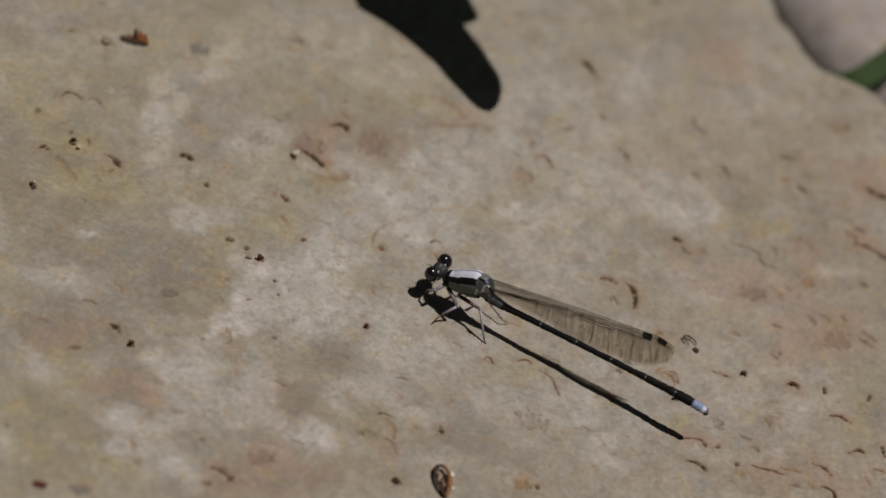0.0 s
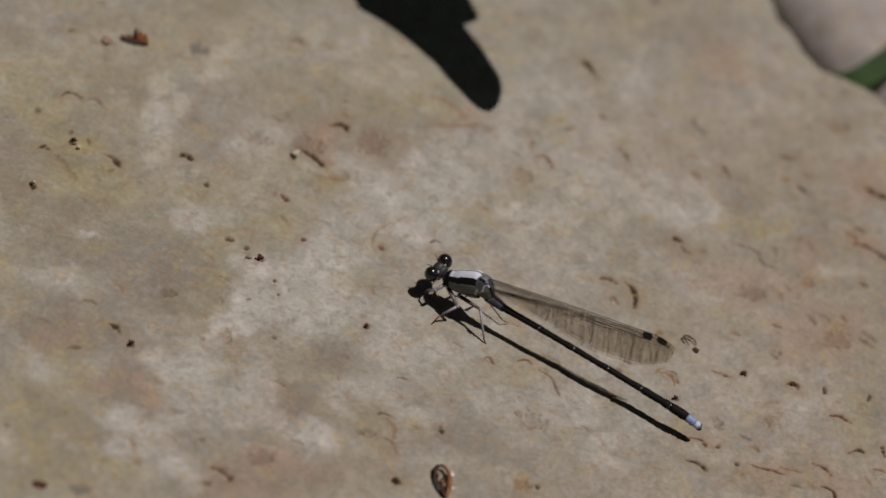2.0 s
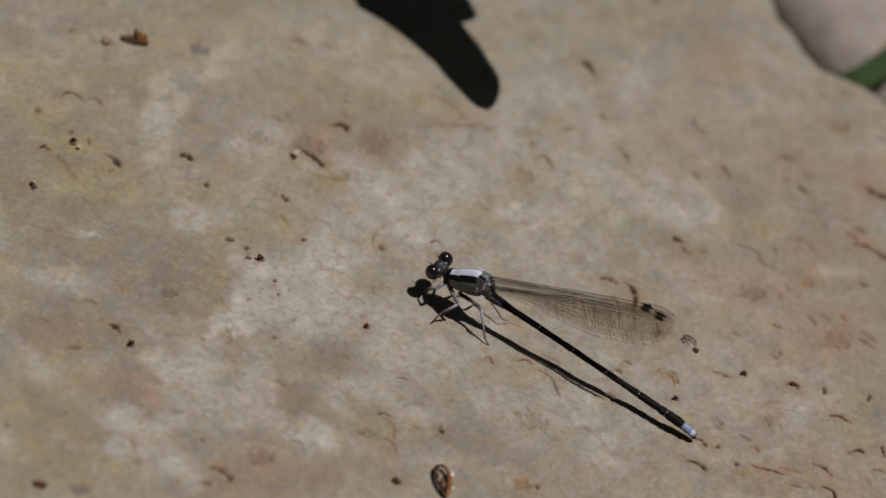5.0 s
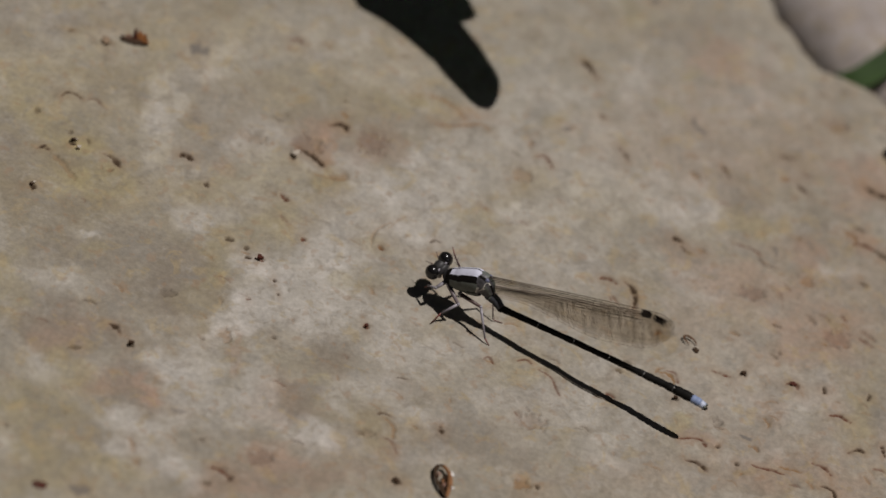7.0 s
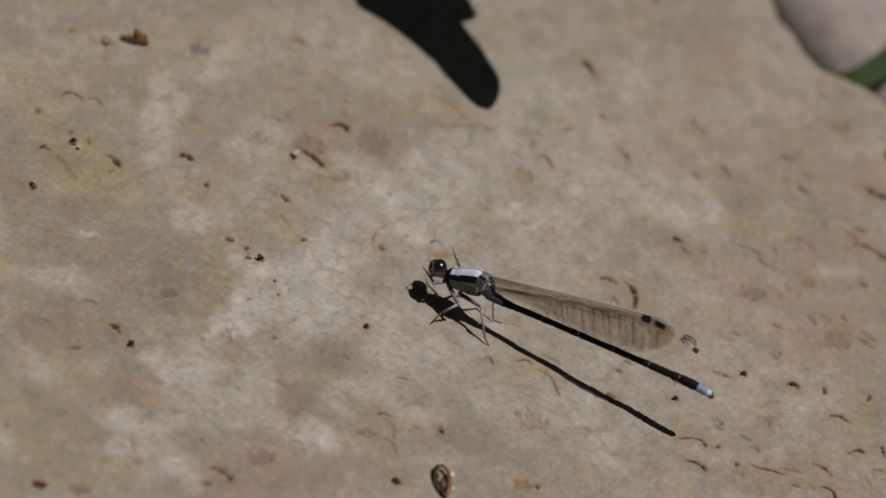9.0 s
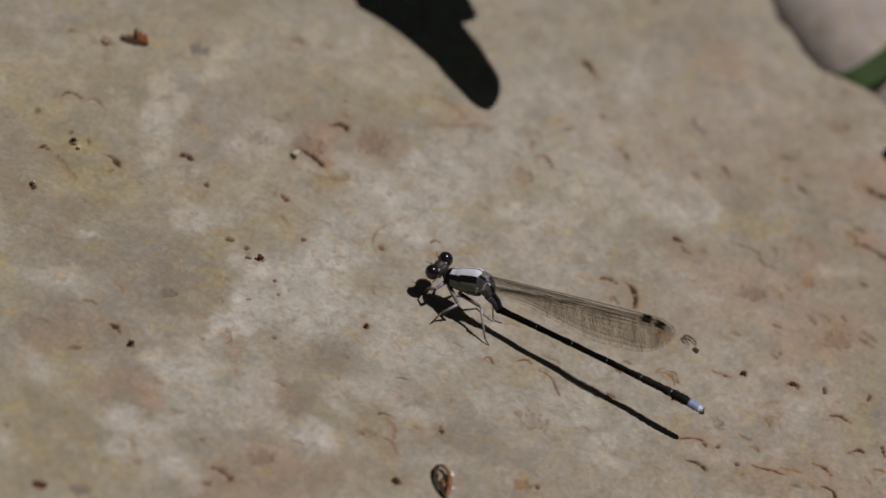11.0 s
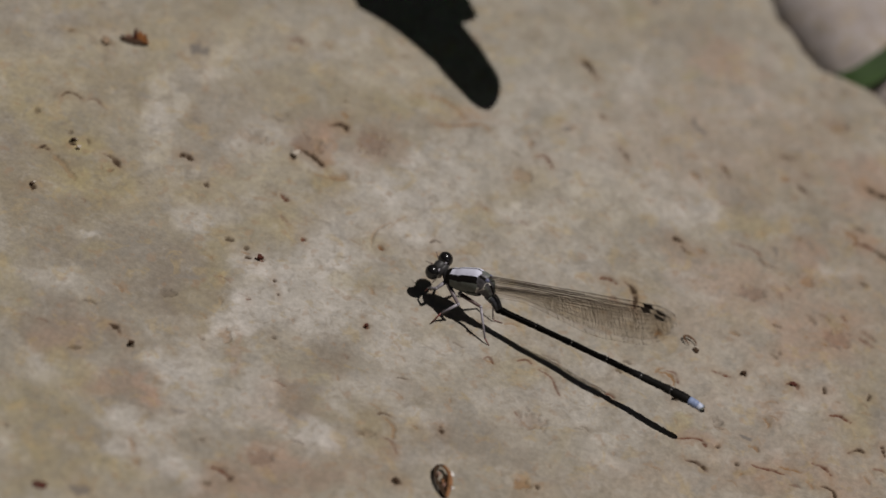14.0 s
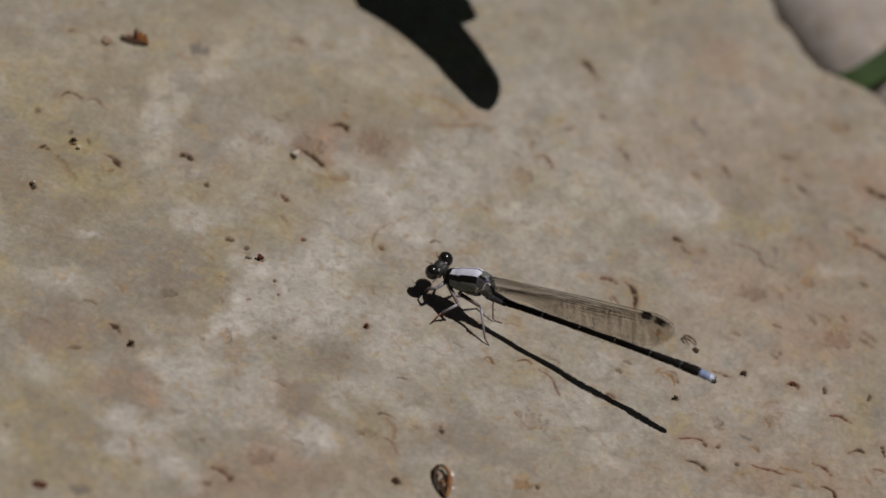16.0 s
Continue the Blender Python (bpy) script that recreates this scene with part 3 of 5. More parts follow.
stain(-38.8, -50.0, 2.9, 1.6, -77, 0.50, "white")
stain(-33.0, -52.1, 5.1, 2.3, 26, 0.50, "brown")
stain(-33.2, -51.5, 3.9, 3.2, 44, 0.40, "ochre")
stain(-26.8, -42.9, 3.0, 1.7, 4, 0.65, "white")
stain(-27.2, -46.8, 3.1, 1.8, 29, 0.70, "white")
stain(-27.5, -50.8, 4.5, 1.6, 26, 0.45, "ochre")
stain(-24.3, -31.2, 3.9, 2.4, 31, 0.70, "white")
stain(-21.9, -36.3, 4.3, 3.3, 90, 0.60, "white")
stain(-19.7, -27.6, 3.4, 0.8, -76, 0.45, "pink")
stain(-15.5, -34.0, 4.8, 3.1, -83, 0.60, "white")
stain(-21.9, -45.1, 4.0, 3.3, 77, 0.40, "white")
stain(-19.1, -46.8, 2.7, 2.3, 61, 0.60, "white")
stain(-10.3, -31.9, 3.9, 2.2, 45, 0.75, "brown")
stain(-7.6, -36.0, 3.5, 2.6, 6, 0.95, "white")
stain(-10.1, -42.1, 3.6, 2.0, 29, 0.70, "pink")
stain(-12.1, -47.1, 6.5, 1.5, 25, 0.40, "pink")
stain(-12.3, -46.7, 7.1, 1.8, 25, 0.40, "brown")
stain(-40.5, -43.4, 2.6, 1.6, -78, 0.50, "ochre")
stain(-31.7, -54.5, 8.8, 2.1, 25, 0.40, "ochre")
stain(-8.1, -22.9, 3.6, 2.9, 77, 0.70, "brown")
stain(-8.2, -27.8, 1.5, 1.2, 63, 0.50, "ochre")
stain(-3.6, -27.6, 5.1, 2.9, 30, 0.40, "white")
stain(0.2, -24.9, 3.9, 3.0, 46, 0.35, "brown")
stain(-0.4, -32.1, 3.6, 3.1, 30, 0.45, "ochre")
stain(-0.3, -32.5, 3.4, 3.1, 51, 0.40, "brown")
stain(2.7, -28.5, 2.8, 2.0, 39, 0.60, "white")
stain(0.8, -34.8, 2.0, 1.5, 38, 0.50, "pink")
stain(7.4, -28.6, 6.1, 3.1, 29, 0.50, "brown")
stain(11.8, -30.1, 6.8, 2.4, 26, 0.40, "brown")
stain(5.9, -33.9, 4.7, 1.4, 25, 0.30, "white")
stain(-5.6, -41.6, 3.3, 1.7, 28, 0.45, "brown")
stain(16.5, -33.1, 1.2, 0.8, 35, 0.70, "pink")
stain(13.6, -15.8, 3.4, 2.6, 21, 0.35, "ochre")
stain(12.4, -20.3, 4.2, 2.4, 31, 0.40, "white")
stain(19.0, -19.2, 4.3, 3.2, 44, 0.40, "white")
stain(1.2, -17.5, 5.6, 3.3, 32, 0.45, "white")
stain(26.4, -21.8, 5.7, 3.8, 37, 0.45, "white")
stain(32.9, -16.2, 2.2, 1.5, 40, 0.60, "ochre")
stain(35.1, -16.8, 4.1, 1.2, 19, 0.60, "pink")
stain(22.9, -10.6, 3.6, 2.4, 38, 0.35, "white")
stain(45.0, 3.7, 5.2, 2.5, 30, 0.50, "pink")
stain(44.6, -7.5, 7.2, 2.5, 27, 0.30, "white")
stain(38.7, -14.0, 5.5, 3.8, 40, 0.30, "brown")
stain(47.4, -16.8, 6.8, 3.1, 28, 0.40, "pink")
stain(42.5, -16.2, 2.9, 1.5, 31, 0.40, "white")
stain(53.2, -4.5, 4.6, 2.4, -89, 0.45, "ochre")
stain(42.0, -21.4, 5.6, 2.2, 27, 0.35, "brown")
stain(53.0, -17.2, 3.8, 2.8, 48, 0.45, "pink")
stain(-48.9, 7.1, 14.4, 11.3, 46, 0.35, "ochre")
stain(-36.8, 23.2, 14.5, 6.0, 29, 0.30, "ochre")
stain(-42.4, -7.9, 13.7, 8.3, 32, 0.30, "ochre")
stain(-21.7, 1.1, 8.5, 5.6, 35, 0.30, "ochre")
stain(-19.0, 22.0, 13.9, 6.9, 31, 0.30, "ochre")
stain(-36.1, -46.0, 10.3, 6.9, -80, 0.30, "ochre")
stain(12.3, 14.4, 11.8, 5.7, 30, 0.20, "ochre")
stain(42.2, 7.7, 16.5, 12.4, 61, 0.25, "pink")
stain(30.4, 35.3, 19.5, 10.8, 34, 0.25, "pink")
stain(48.9, -13.1, 11.1, 7.6, 40, 0.25, "pink")
stain(3.9, 13.6, 13.7, 10.1, 46, 0.30, "white")
stain(20.0, 31.3, 15.7, 11.8, 58, 0.25, "white")
stain(-53.8, 16.8, 10.7, 6.0, 32, 0.30, "brown")
stain(-29.8, 10.6, 14.9, 6.3, 29, 0.25, "brown")
stain(-17.1, 17.4, 8.8, 5.8, 37, 0.20, "brown")
stain(10.3, -20.1, 6.3, 4.3, 36, 0.15, "brown")
stain(34.6, -9.9, 10.7, 5.3, 30, 0.12, "brown")
stain(-52.6, 15.2, 8.6, 5.9, 37, 0.20, "brown")
stain(-28.7, 6.2, 4.2, 1.9, 29, 0.25, "brown")
stain(-40.5, 23.6, 8.7, 4.0, 30, 0.20, "brown")
stain(-11.3, -1.1, 8.5, 4.6, 31, 0.30, "white")
stain(2.0, 22.4, 7.5, 4.8, 37, 0.20, "white")
stain(11.8, 17.4, 6.6, 5.1, 66, 0.20, "white")
stain(-41.7, -31.6, 4.6, 3.8, 86, 0.25, "brown")
stain(28.4, 56.2, 4.8, 3.5, 73, 0.20, "brown")
stain(8.6, -12.0, 4.2, 1.8, 28, 0.20, "white")
stain(15.5, -4.8, 5.1, 3.5, 39, 0.20, "white")
stain(-46.7, -2.6, 10.4, 7.5, 37, 0.30, "brown")
stain(-25.9, 3.9, 2.2, 1.7, 45, 0.40, "brown")
stain(-54.1, 17.8, 6.4, 4.0, 34, 0.20, "brown")
stain(-34.9, 10.8, 4.5, 3.7, 58, 0.15, "brown")
stain(-31.1, -38.1, 5.9, 3.4, 29, 0.40, "pink")
stain(-37.4, -32.5, 4.1, 3.4, 49, 0.30, "pink")
stain(-11.4, -44.9, 9.1, 2.0, 25, 0.40, "pink")
stain(-1.7, -35.9, 8.0, 4.2, 29, 0.20, "pink")
stain(34.9, -11.7, 15.7, 7.9, 30, 0.22, "white")
stain(33.6, -23.8, 13.9, 5.1, 26, 0.20, "pink")
stain(-11.7, -33.0, 4.7, 3.4, 36, 0.30, "pink")
stain(-46.8, -14.1, 5.0, 4.3, 65, 0.30, "brown")
stain(12.7, 2.0, 7.2, 3.7, 30, 0.15, "white")
stain(5.0, -1.6, 5.9, 4.0, 89, 0.20, "white")


def lay_stains(x, y):
    """How strongly each hue shows, with ragged edges."""
    lane = {"white": 0, "brown": 1, "pink": 2, "ochre": 3}
    total = np.zeros((4, len(x)))
    wx = x + 2.6 * fractal(x, y, 5) + 0.9 * fractal(x + 31, y, 1.3, 3)
    wy = y + 2.6 * fractal(x + 50, y - 80, 5) + 0.9 * fractal(x - 12, y + 60, 1.3, 3)
    rag = 0.55 * fractal(x + 9, y + 31, 2.6, 4)
    for px, py, rx, ry, turn, amount, hue in STAINS:
        reach = 2.2 * rx + 3
        near = np.nonzero((abs(x - px) < reach) & (abs(y - py) < reach))[0]
        a = radians(turn)
        dx, dy = wx[near] - px, wy[near] - py
        u, w = dx * math.cos(a) + dy * math.sin(a), dy * math.cos(a) - dx * math.sin(a)
        far = np.hypot(u / rx, w / ry)
        t = np.clip((1.45 - far + rag[near]) / 1.0, 0, 1)
        k = lane[hue]
        total[k, near] = 1 - (1 - total[k, near]) * (1 - amount * t * t * (3 - 2 * t))
    return total


def rim(angle):
    """The stone's outline: its radius at an angle in degrees, from the point (-20, -10)."""
    off = (angle - 49 + 180) % 360 - 180
    a = np.radians(angle)
    return 92.5 + (1 - np.exp(-(off / 18) ** 2)) * (5 + 3 * np.sin(3 * a + 1) + 2 * np.sin(7 * a)) - 3.3 * np.exp(-((off - 2) / 5) ** 2) - 1.2 * np.exp(-((off + 1.2) / 1.3) ** 2) + 1.4 * np.exp(-((off + 6) / 2.2) ** 2) + 0.5 * np.exp(-((off - 3.5) / 1.5) ** 2)


def axis(lo, hi, fine_lo, fine_hi, step, coarse):
    return np.concatenate([np.arange(lo, fine_lo, coarse), np.arange(fine_lo, fine_hi, step), np.arange(fine_hi, hi + coarse, coarse)])


def height_mesh(name, xs, ys, centre, outline, radius, depth, height, mat):
    """A slab: a worn top within an outline, a rounded rim, and sides down to the depth."""
    X, Y = np.meshgrid(xs, ys)
    dx, dy = X - centre[0], Y - centre[1]
    rho = np.hypot(dx, dy) + 1e-6
    r = outline(np.degrees(np.arctan2(dy, dx))) + 0.8 * fractal(X, Y, 6)
    inside = r - rho
    t = np.clip(inside / radius, 0, 1)
    drop = radius * (1 - np.sqrt(1 - (1 - t) ** 2))
    Z = height(X, Y) - drop
    out = inside < 0
    pull = np.where(out, (r - np.clip(-inside * 0.05, 0, 2)) / rho, 1.0)
    Z = np.where(out, np.maximum(Z - (-inside) * 7, depth), Z)
    X, Y = centre[0] + dx * pull, centre[1] + dy * pull
    ny, nx = X.shape
    v = np.stack([X, Y, Z], -1).reshape(-1, 3) * MM
    k = np.arange(nx * ny).reshape(ny, nx)
    q = np.stack([k[:-1, :-1], k[:-1, 1:], k[1:, 1:], k[1:, :-1]], -1).reshape(-1, 4)
    deep = (v[:, 2] <= depth * MM + 1e-9)[q].all(1)
    q = q[~deep]
    me = bpy.data.meshes.new(name)
    me.vertices.add(len(v))
    me.vertices.foreach_set("co", v.ravel())
    me.loops.add(q.size)
    me.loops.foreach_set("vertex_index", q.ravel())
    me.polygons.add(len(q))
    me.polygons.foreach_set("loop_start", np.arange(0, q.size, 4))
    me.polygons.foreach_set("use_smooth", np.ones(len(q), bool))
    me.update()
    me.materials.append(mat)
    return new(name, me), v[:, 0] / MM, v[:, 1] / MM


def lay_scars(x, y):
    """Relief (in millimetres) and the dirt and painted shade of all grooves."""
    deep = np.zeros_like(x)
    dirt_shade = np.zeros((len(x), 4))
    lane = {"brown": 0, "ochre": 1, "rust": 2, "grey": 3}
    for px, py, length, width, turn, bend, amount, hue in SCARS:
        near = np.nonzero((abs(x - px) < length + width + 1) & (abs(y - py) < length + width + 1))[0]
        a = radians(turn)
        dx, dy = x[near] - px, y[near] - py
        u = dx * math.cos(a) + dy * math.sin(a)
        w = -dx * math.sin(a) + dy * math.cos(a)
        w = w + bend * ((2 * u / max(length, 0.3)) ** 2 - 0.4) + 0.6 * width * fractal(x[near] * 9, y[near] * 9, 4, 2)
        thin = width * 0.5 * (0.55 + 0.45 * np.cos(np.clip(u / length, -1, 1) * math.pi))
        body = np.clip(1.25 - (np.abs(w) / (thin + 0.05)) ** 2, 0, 1) * np.clip(1.3 - (2 * u / length) ** 4, 0, 1)
        k = lane[hue]
        amount = min(1.0, amount * 1.5)
        width = width * (1.35 if hue == "brown" and amount > 0.7 else 1.1)
        dirt_shade[near, k] = np.maximum(dirt_shade[near, k], body * amount)
        halo = 0.3 * amount * np.exp(-(w / (0.5 + 1.6 * width)) ** 2 - (1.6 * u / (length + 0.4)) ** 2)
        dirt_shade[near, 1] = np.maximum(dirt_shade[near, 1], halo)
        if hue != "grey":
            deep[near] -= body * min(width * 0.5, 0.3)
            deep[near] += 0.10 * np.exp(-((w + width * 0.9) / (width * 0.8)) ** 2) * np.clip(1.1 - (2 * u / length) ** 2, 0, 1) * amount
    return deep, dirt_shade


def bent(line, n=40):
    """Points along a smooth curve through a line's corners."""
    p = [np.array(v) for v in (line[0], *line, line[-1])]
    out = []
    for k in range(1, len(p) - 2):
        for i in range(n // (len(line) - 1)):
            t = i / (n // (len(line) - 1))
            a, b, c, d = p[k - 1:k + 3]
            out.append(0.5 * (2 * b + (c - a) * t + (2 * a - 5 * b + 4 * c - d) * t * t + (3 * b - a - 3 * c + d) * t ** 3))
    return np.array(out + [p[-1]])


def lay_grooves(x, y, deep, dirt_shade):
    """Adds the bent cracks to the relief and to the colour of dirt and painted shade."""
    lane = {"brown": 0, "ochre": 1, "rust": 2, "grey": 3}
    for line, width, amount, hue, peak in GROOVES:
        curve = bent(line)
        lo, hi = curve.min(0) - 3 * width - 1, curve.max(0) + 3 * width + 1
        near = np.nonzero((x > lo[0]) & (x < hi[0]) & (y > lo[1]) & (y < hi[1]))[0]
        px, py = x[near] + 0.35 * width * fractal(x[near] * 9, y[near] * 9, 4, 3), y[near] + 0.35 * width * fractal(x[near] * 9 + 40, y[near] * 9, 4, 3)
        gap = (px[:, None] - curve[:, 0]) ** 2 + (py[:, None] - curve[:, 1]) ** 2
        k = gap.argmin(1)
        s, d = k / (len(curve) - 1), np.sqrt(gap.min(1))
        swell = np.where(s < peak, s / max(peak, 0.01), (1 - s) / max(1 - peak, 0.01))
        half = 0.62 * width * (0.3 + 0.7 * np.clip(swell, 0, 1) ** 0.7) * (1 + 0.45 * fractal(s * 5 + line[0][0], s * 0 + line[0][1], 1.0, 3))
        if hue == "rust":
            half = 0.9 * half
        body = np.clip(1.35 - (d / (half + 0.04)) ** 2, 0, 1) * np.clip(0.9 + 1.3 * fractal(s * 6 + 3 * line[0][0], s * 0 + line[0][1], 1.0, 3), 0.3, 1)
        core = np.clip(swell * 2.2, 0, 1) if hue == "brown" else 1.0
        at = lane[hue]
        dirt_shade[near, at] = np.maximum(dirt_shade[near, at], np.minimum(body * amount * core * 1.6, 1))
        if hue == "brown":
            dirt_shade[near, 2] = np.maximum(dirt_shade[near, 2], 0.7 * body * amount)
        if hue == "rust":
            dirt_shade[near, 0] = np.maximum(dirt_shade[near, 0], 0.75 * amount * body * np.clip(swell * 2 - 1, 0, 1))
        halo = 0.42 * amount * np.exp(-(d / (0.35 + 1.3 * width)) ** 2)
        dirt_shade[near, 1] = np.maximum(dirt_shade[near, 1], halo)
        if hue != "grey":
            deep[near] -= body * min(width * 0.55, 0.32) * amount
            deep[near] += 0.07 * amount * np.exp(-((d - 1.1 * width) / (0.7 * width)) ** 2)


def more_scars():
    """Fine wear all over the stone, thicker towards its broken side."""
    rnd = random.Random(11)
    for k in range(560):
        x, y = rnd.uniform(-60, 58), rnd.uniform(-58, 72)
        side = (x * 0.8 - y * 0.25 + 45) / 90
        if rnd.random() > 0.3 + 0.55 * side:
            continue
        hue = rnd.choice(("ochre", "ochre", "brown", "rust", "ochre"))
        scar(x, y, rnd.uniform(0.4, 1.9), rnd.uniform(0.18, 0.36), rnd.gauss(-22, 22), rnd.uniform(0, 0.35), rnd.uniform(0.12, 0.34) * (1 + 0.7 * min(max(side - 0.45, 0) * 2, 1)), hue)


def build_stone():
    top = lambda x, y: 0.9 * fractal(x, y, 34, 3) * np.clip((np.hypot(x - 15, y + 14) - 12) / 30, 0, 1) + (0.16 + 0.22 * np.clip((x - 12) / 25, 0, 1)) * fractal(x, y, 5, 4) + 0.16 * np.clip((x - 15) / 25, 0, 1) * fractal(x + 40, y, 2.0, 3) + 0.09 * fractal(x - 70, y + 20, 1.1, 2)
    xs = axis(-125, 84, -61, 59, 0.16, 1.6)
    ys = axis(-115, 95, -61, 73, 0.16, 1.6)
    more_scars()
    ob, x, y = height_mesh("boulder", xs, ys, (-20, -10), rim, 4.5, -46, top, STONE)
    me = ob.data
    deep, dirt_shade = lay_scars(x, y)
    lay_grooves(x, y, deep, dirt_shade)
    co = np.empty(len(x) * 3)
    me.vertices.foreach_get("co", co)
    co = co.reshape(-1, 3)
    co[:, 2] += deep * MM
    me.vertices.foreach_set("co", co.ravel())
    white, brown, pink, ochre = lay_stains(x, y)
    patch = np.stack([1.0 * white, 0.95 * brown, 1.0 * pink, np.ones_like(x)], -1)
    for name, values in (("patch", patch), ("dirt_shade", dirt_shade)):
        att = me.attributes.new(name, "FLOAT_COLOR", "POINT")
        att.data.foreach_set("color", values.astype(np.float32).ravel())
    att = me.attributes.new("ochre", "FLOAT", "POINT")
    att.data.foreach_set("value", (0.9 * ochre).astype(np.float32))
    me.update()
    return tagged(ob, "pale tan limestone boulder with worn pits and rusty stains", "stone")


def build_neighbour():
    xs = axis(0, 170, 20, 90, 0.8, 3)
    ys = axis(45, 200, 62, 130, 0.8, 3)
    outline = lambda a: 51.3 + 3 * np.sin(2 * np.radians(a) + 1) + 2 * np.sin(5 * np.radians(a))
    top = lambda x, y: -9 + 1.5 * fractal(x, y, 30, 3) + 0.3 * fractal(x, y, 6, 3)
    ob, x, y = height_mesh("boulder", xs, ys, (76.0, 110.0), outline, 7.0, -46, top, PINK_STONE)
    return tagged(ob, "smooth pinkish grey stone beyond the boulder's edge", "stone")


def build_ground():
    bm = bmesh.new()
    radii = [0, 40, 80, 120, 170, 240, 340, 500, 900, 2000, 6000, 20000, 80000, 400000, 2000000]
    n, rows, rnd = 48, [], random.Random(5)
    for r in radii:
        rows.append([bm.verts.new((r * math.cos(2 * math.pi * i / n), r * math.sin(2 * math.pi * i / n), -44 + (rnd.uniform(-3, 3) if 0 < r < 3000 else 0))) for i in range(n)] if r
                    else [bm.verts.new((0, 0, -44))])
    for k in range(len(rows) - 1):
        for i in range(n):
            a, b = rows[k], rows[k + 1]
            bm.faces.new((a[0], b[i], b[(i + 1) % n]) if len(a) == 1 else (a[i], b[i], b[(i + 1) % n], a[(i + 1) % n]))
    return tagged(part("ground", bm, SOIL), "bare dark brown soil round the stones", "ground", kind="structure")


build_ground()
build_stone()
build_neighbour()


# ---- the damselfly ----
HOME = mm_pose(7.006, -10.289, 0, 0, 0, -15.9)
BASE, LINK = Vector((-0.56, 0.0, 4.87)), 2.35
MOVING = {}


def build_thorax(fly):
    rings = [((-5.85, 0, 4.3), 0.6, 0.62), ((-5.5, 0, 4.42), 1.0, 1.0), ((-5.1, 0, 4.52), 1.14, 1.17), ((-4.4, 0, 4.74), 1.25, 1.34), ((-3.6, 0, 5.1), 1.32, 1.58),
             ((-2.8, 0, 5.4), 1.35, 1.74), ((-2.0, 0, 5.78), 1.33, 1.8), ((-1.4, 0, 5.9), 1.18, 1.66), ((-1.0, 0, 5.78), 0.96, 1.38), ((-0.6, 0, 5.4), 0.74, 1.06), ((-0.1, 0, 5.05), 0.58, 0.78)]

    fine = []
    for k in range(len(rings) - 1):
        for i in range(5):
            f = i / 5
            fine.append(tuple(u + (v - u) * f for u, v in zip((*rings[k][0], *rings[k][1:]), (*rings[k + 1][0], *rings[k + 1][1:]))))
    fine.append((*rings[-1][0], *rings[-1][1:]))
    skin = [((x, y, z), ra, rb) for x, y, z, ra, rb in fine]

    def zone(k, a):
        x = skin[k][0][0]
        near = a - 8
        a = abs(near) + 1.5 * math.sin(1.9 * x + near * 0.01)
        if x < -5.2 + 0.002 * a:
            return 2
        edge = -1.75 + 0.12 * math.sin(a * 0.09)
        if x > edge:
            if x < edge + 0.22 and 88 < a < 118:
                return 3
            if abs(x - edge - 0.62 + 0.004 * (a - 60)) < 0.05 and 35 < a < 125:
                return 3
            return 1 if a < 14 or (x > -1.2 and 60 < a < 74) else (2 if 30 < a < 44 else 4)
        if abs(near) < 3.6:
            return 2
        if a < (46 if near < 0 else 31):
            return 0
        if a < 76 or a > 166 or (118 < a < 124 and x > -3.5):
            return 2
        return 1

    th = part("thorax", loft(bmesh.new(), skin, 96, zone), [WHITE_BLOOM, GREY_BLOOM, BLACK, PALE_JOINT, FLANK], fly, "black thorax with a white back stripe and grey flanks")
    for s in (-1, 1):
        part("wing_hinge", ball((-0.6, 0.42 * s, 6.35), (0.3, 0.24, 0.28), 12, 8), HINGE, th, "blue-grey wing hinge")
        part("wing_hinge", ball((-0.95, 0.42 * s, 7.1), (0.3, 0.26, 0.3), 12, 8), HINGE, th, "blue-grey wing hinge")
    collar = loft(bmesh.new(), [((-6.3, 0, 4.55), 0.3, 0.3), ((-6.05, 0, 4.5), 0.62, 0.55), ((-5.75, 0, 4.45), 0.86, 0.76), ((-5.5, 0, 4.42), 0.6, 0.6)], 20)
    part("collar", collar, RING, fly, "dark collar between head and thorax")


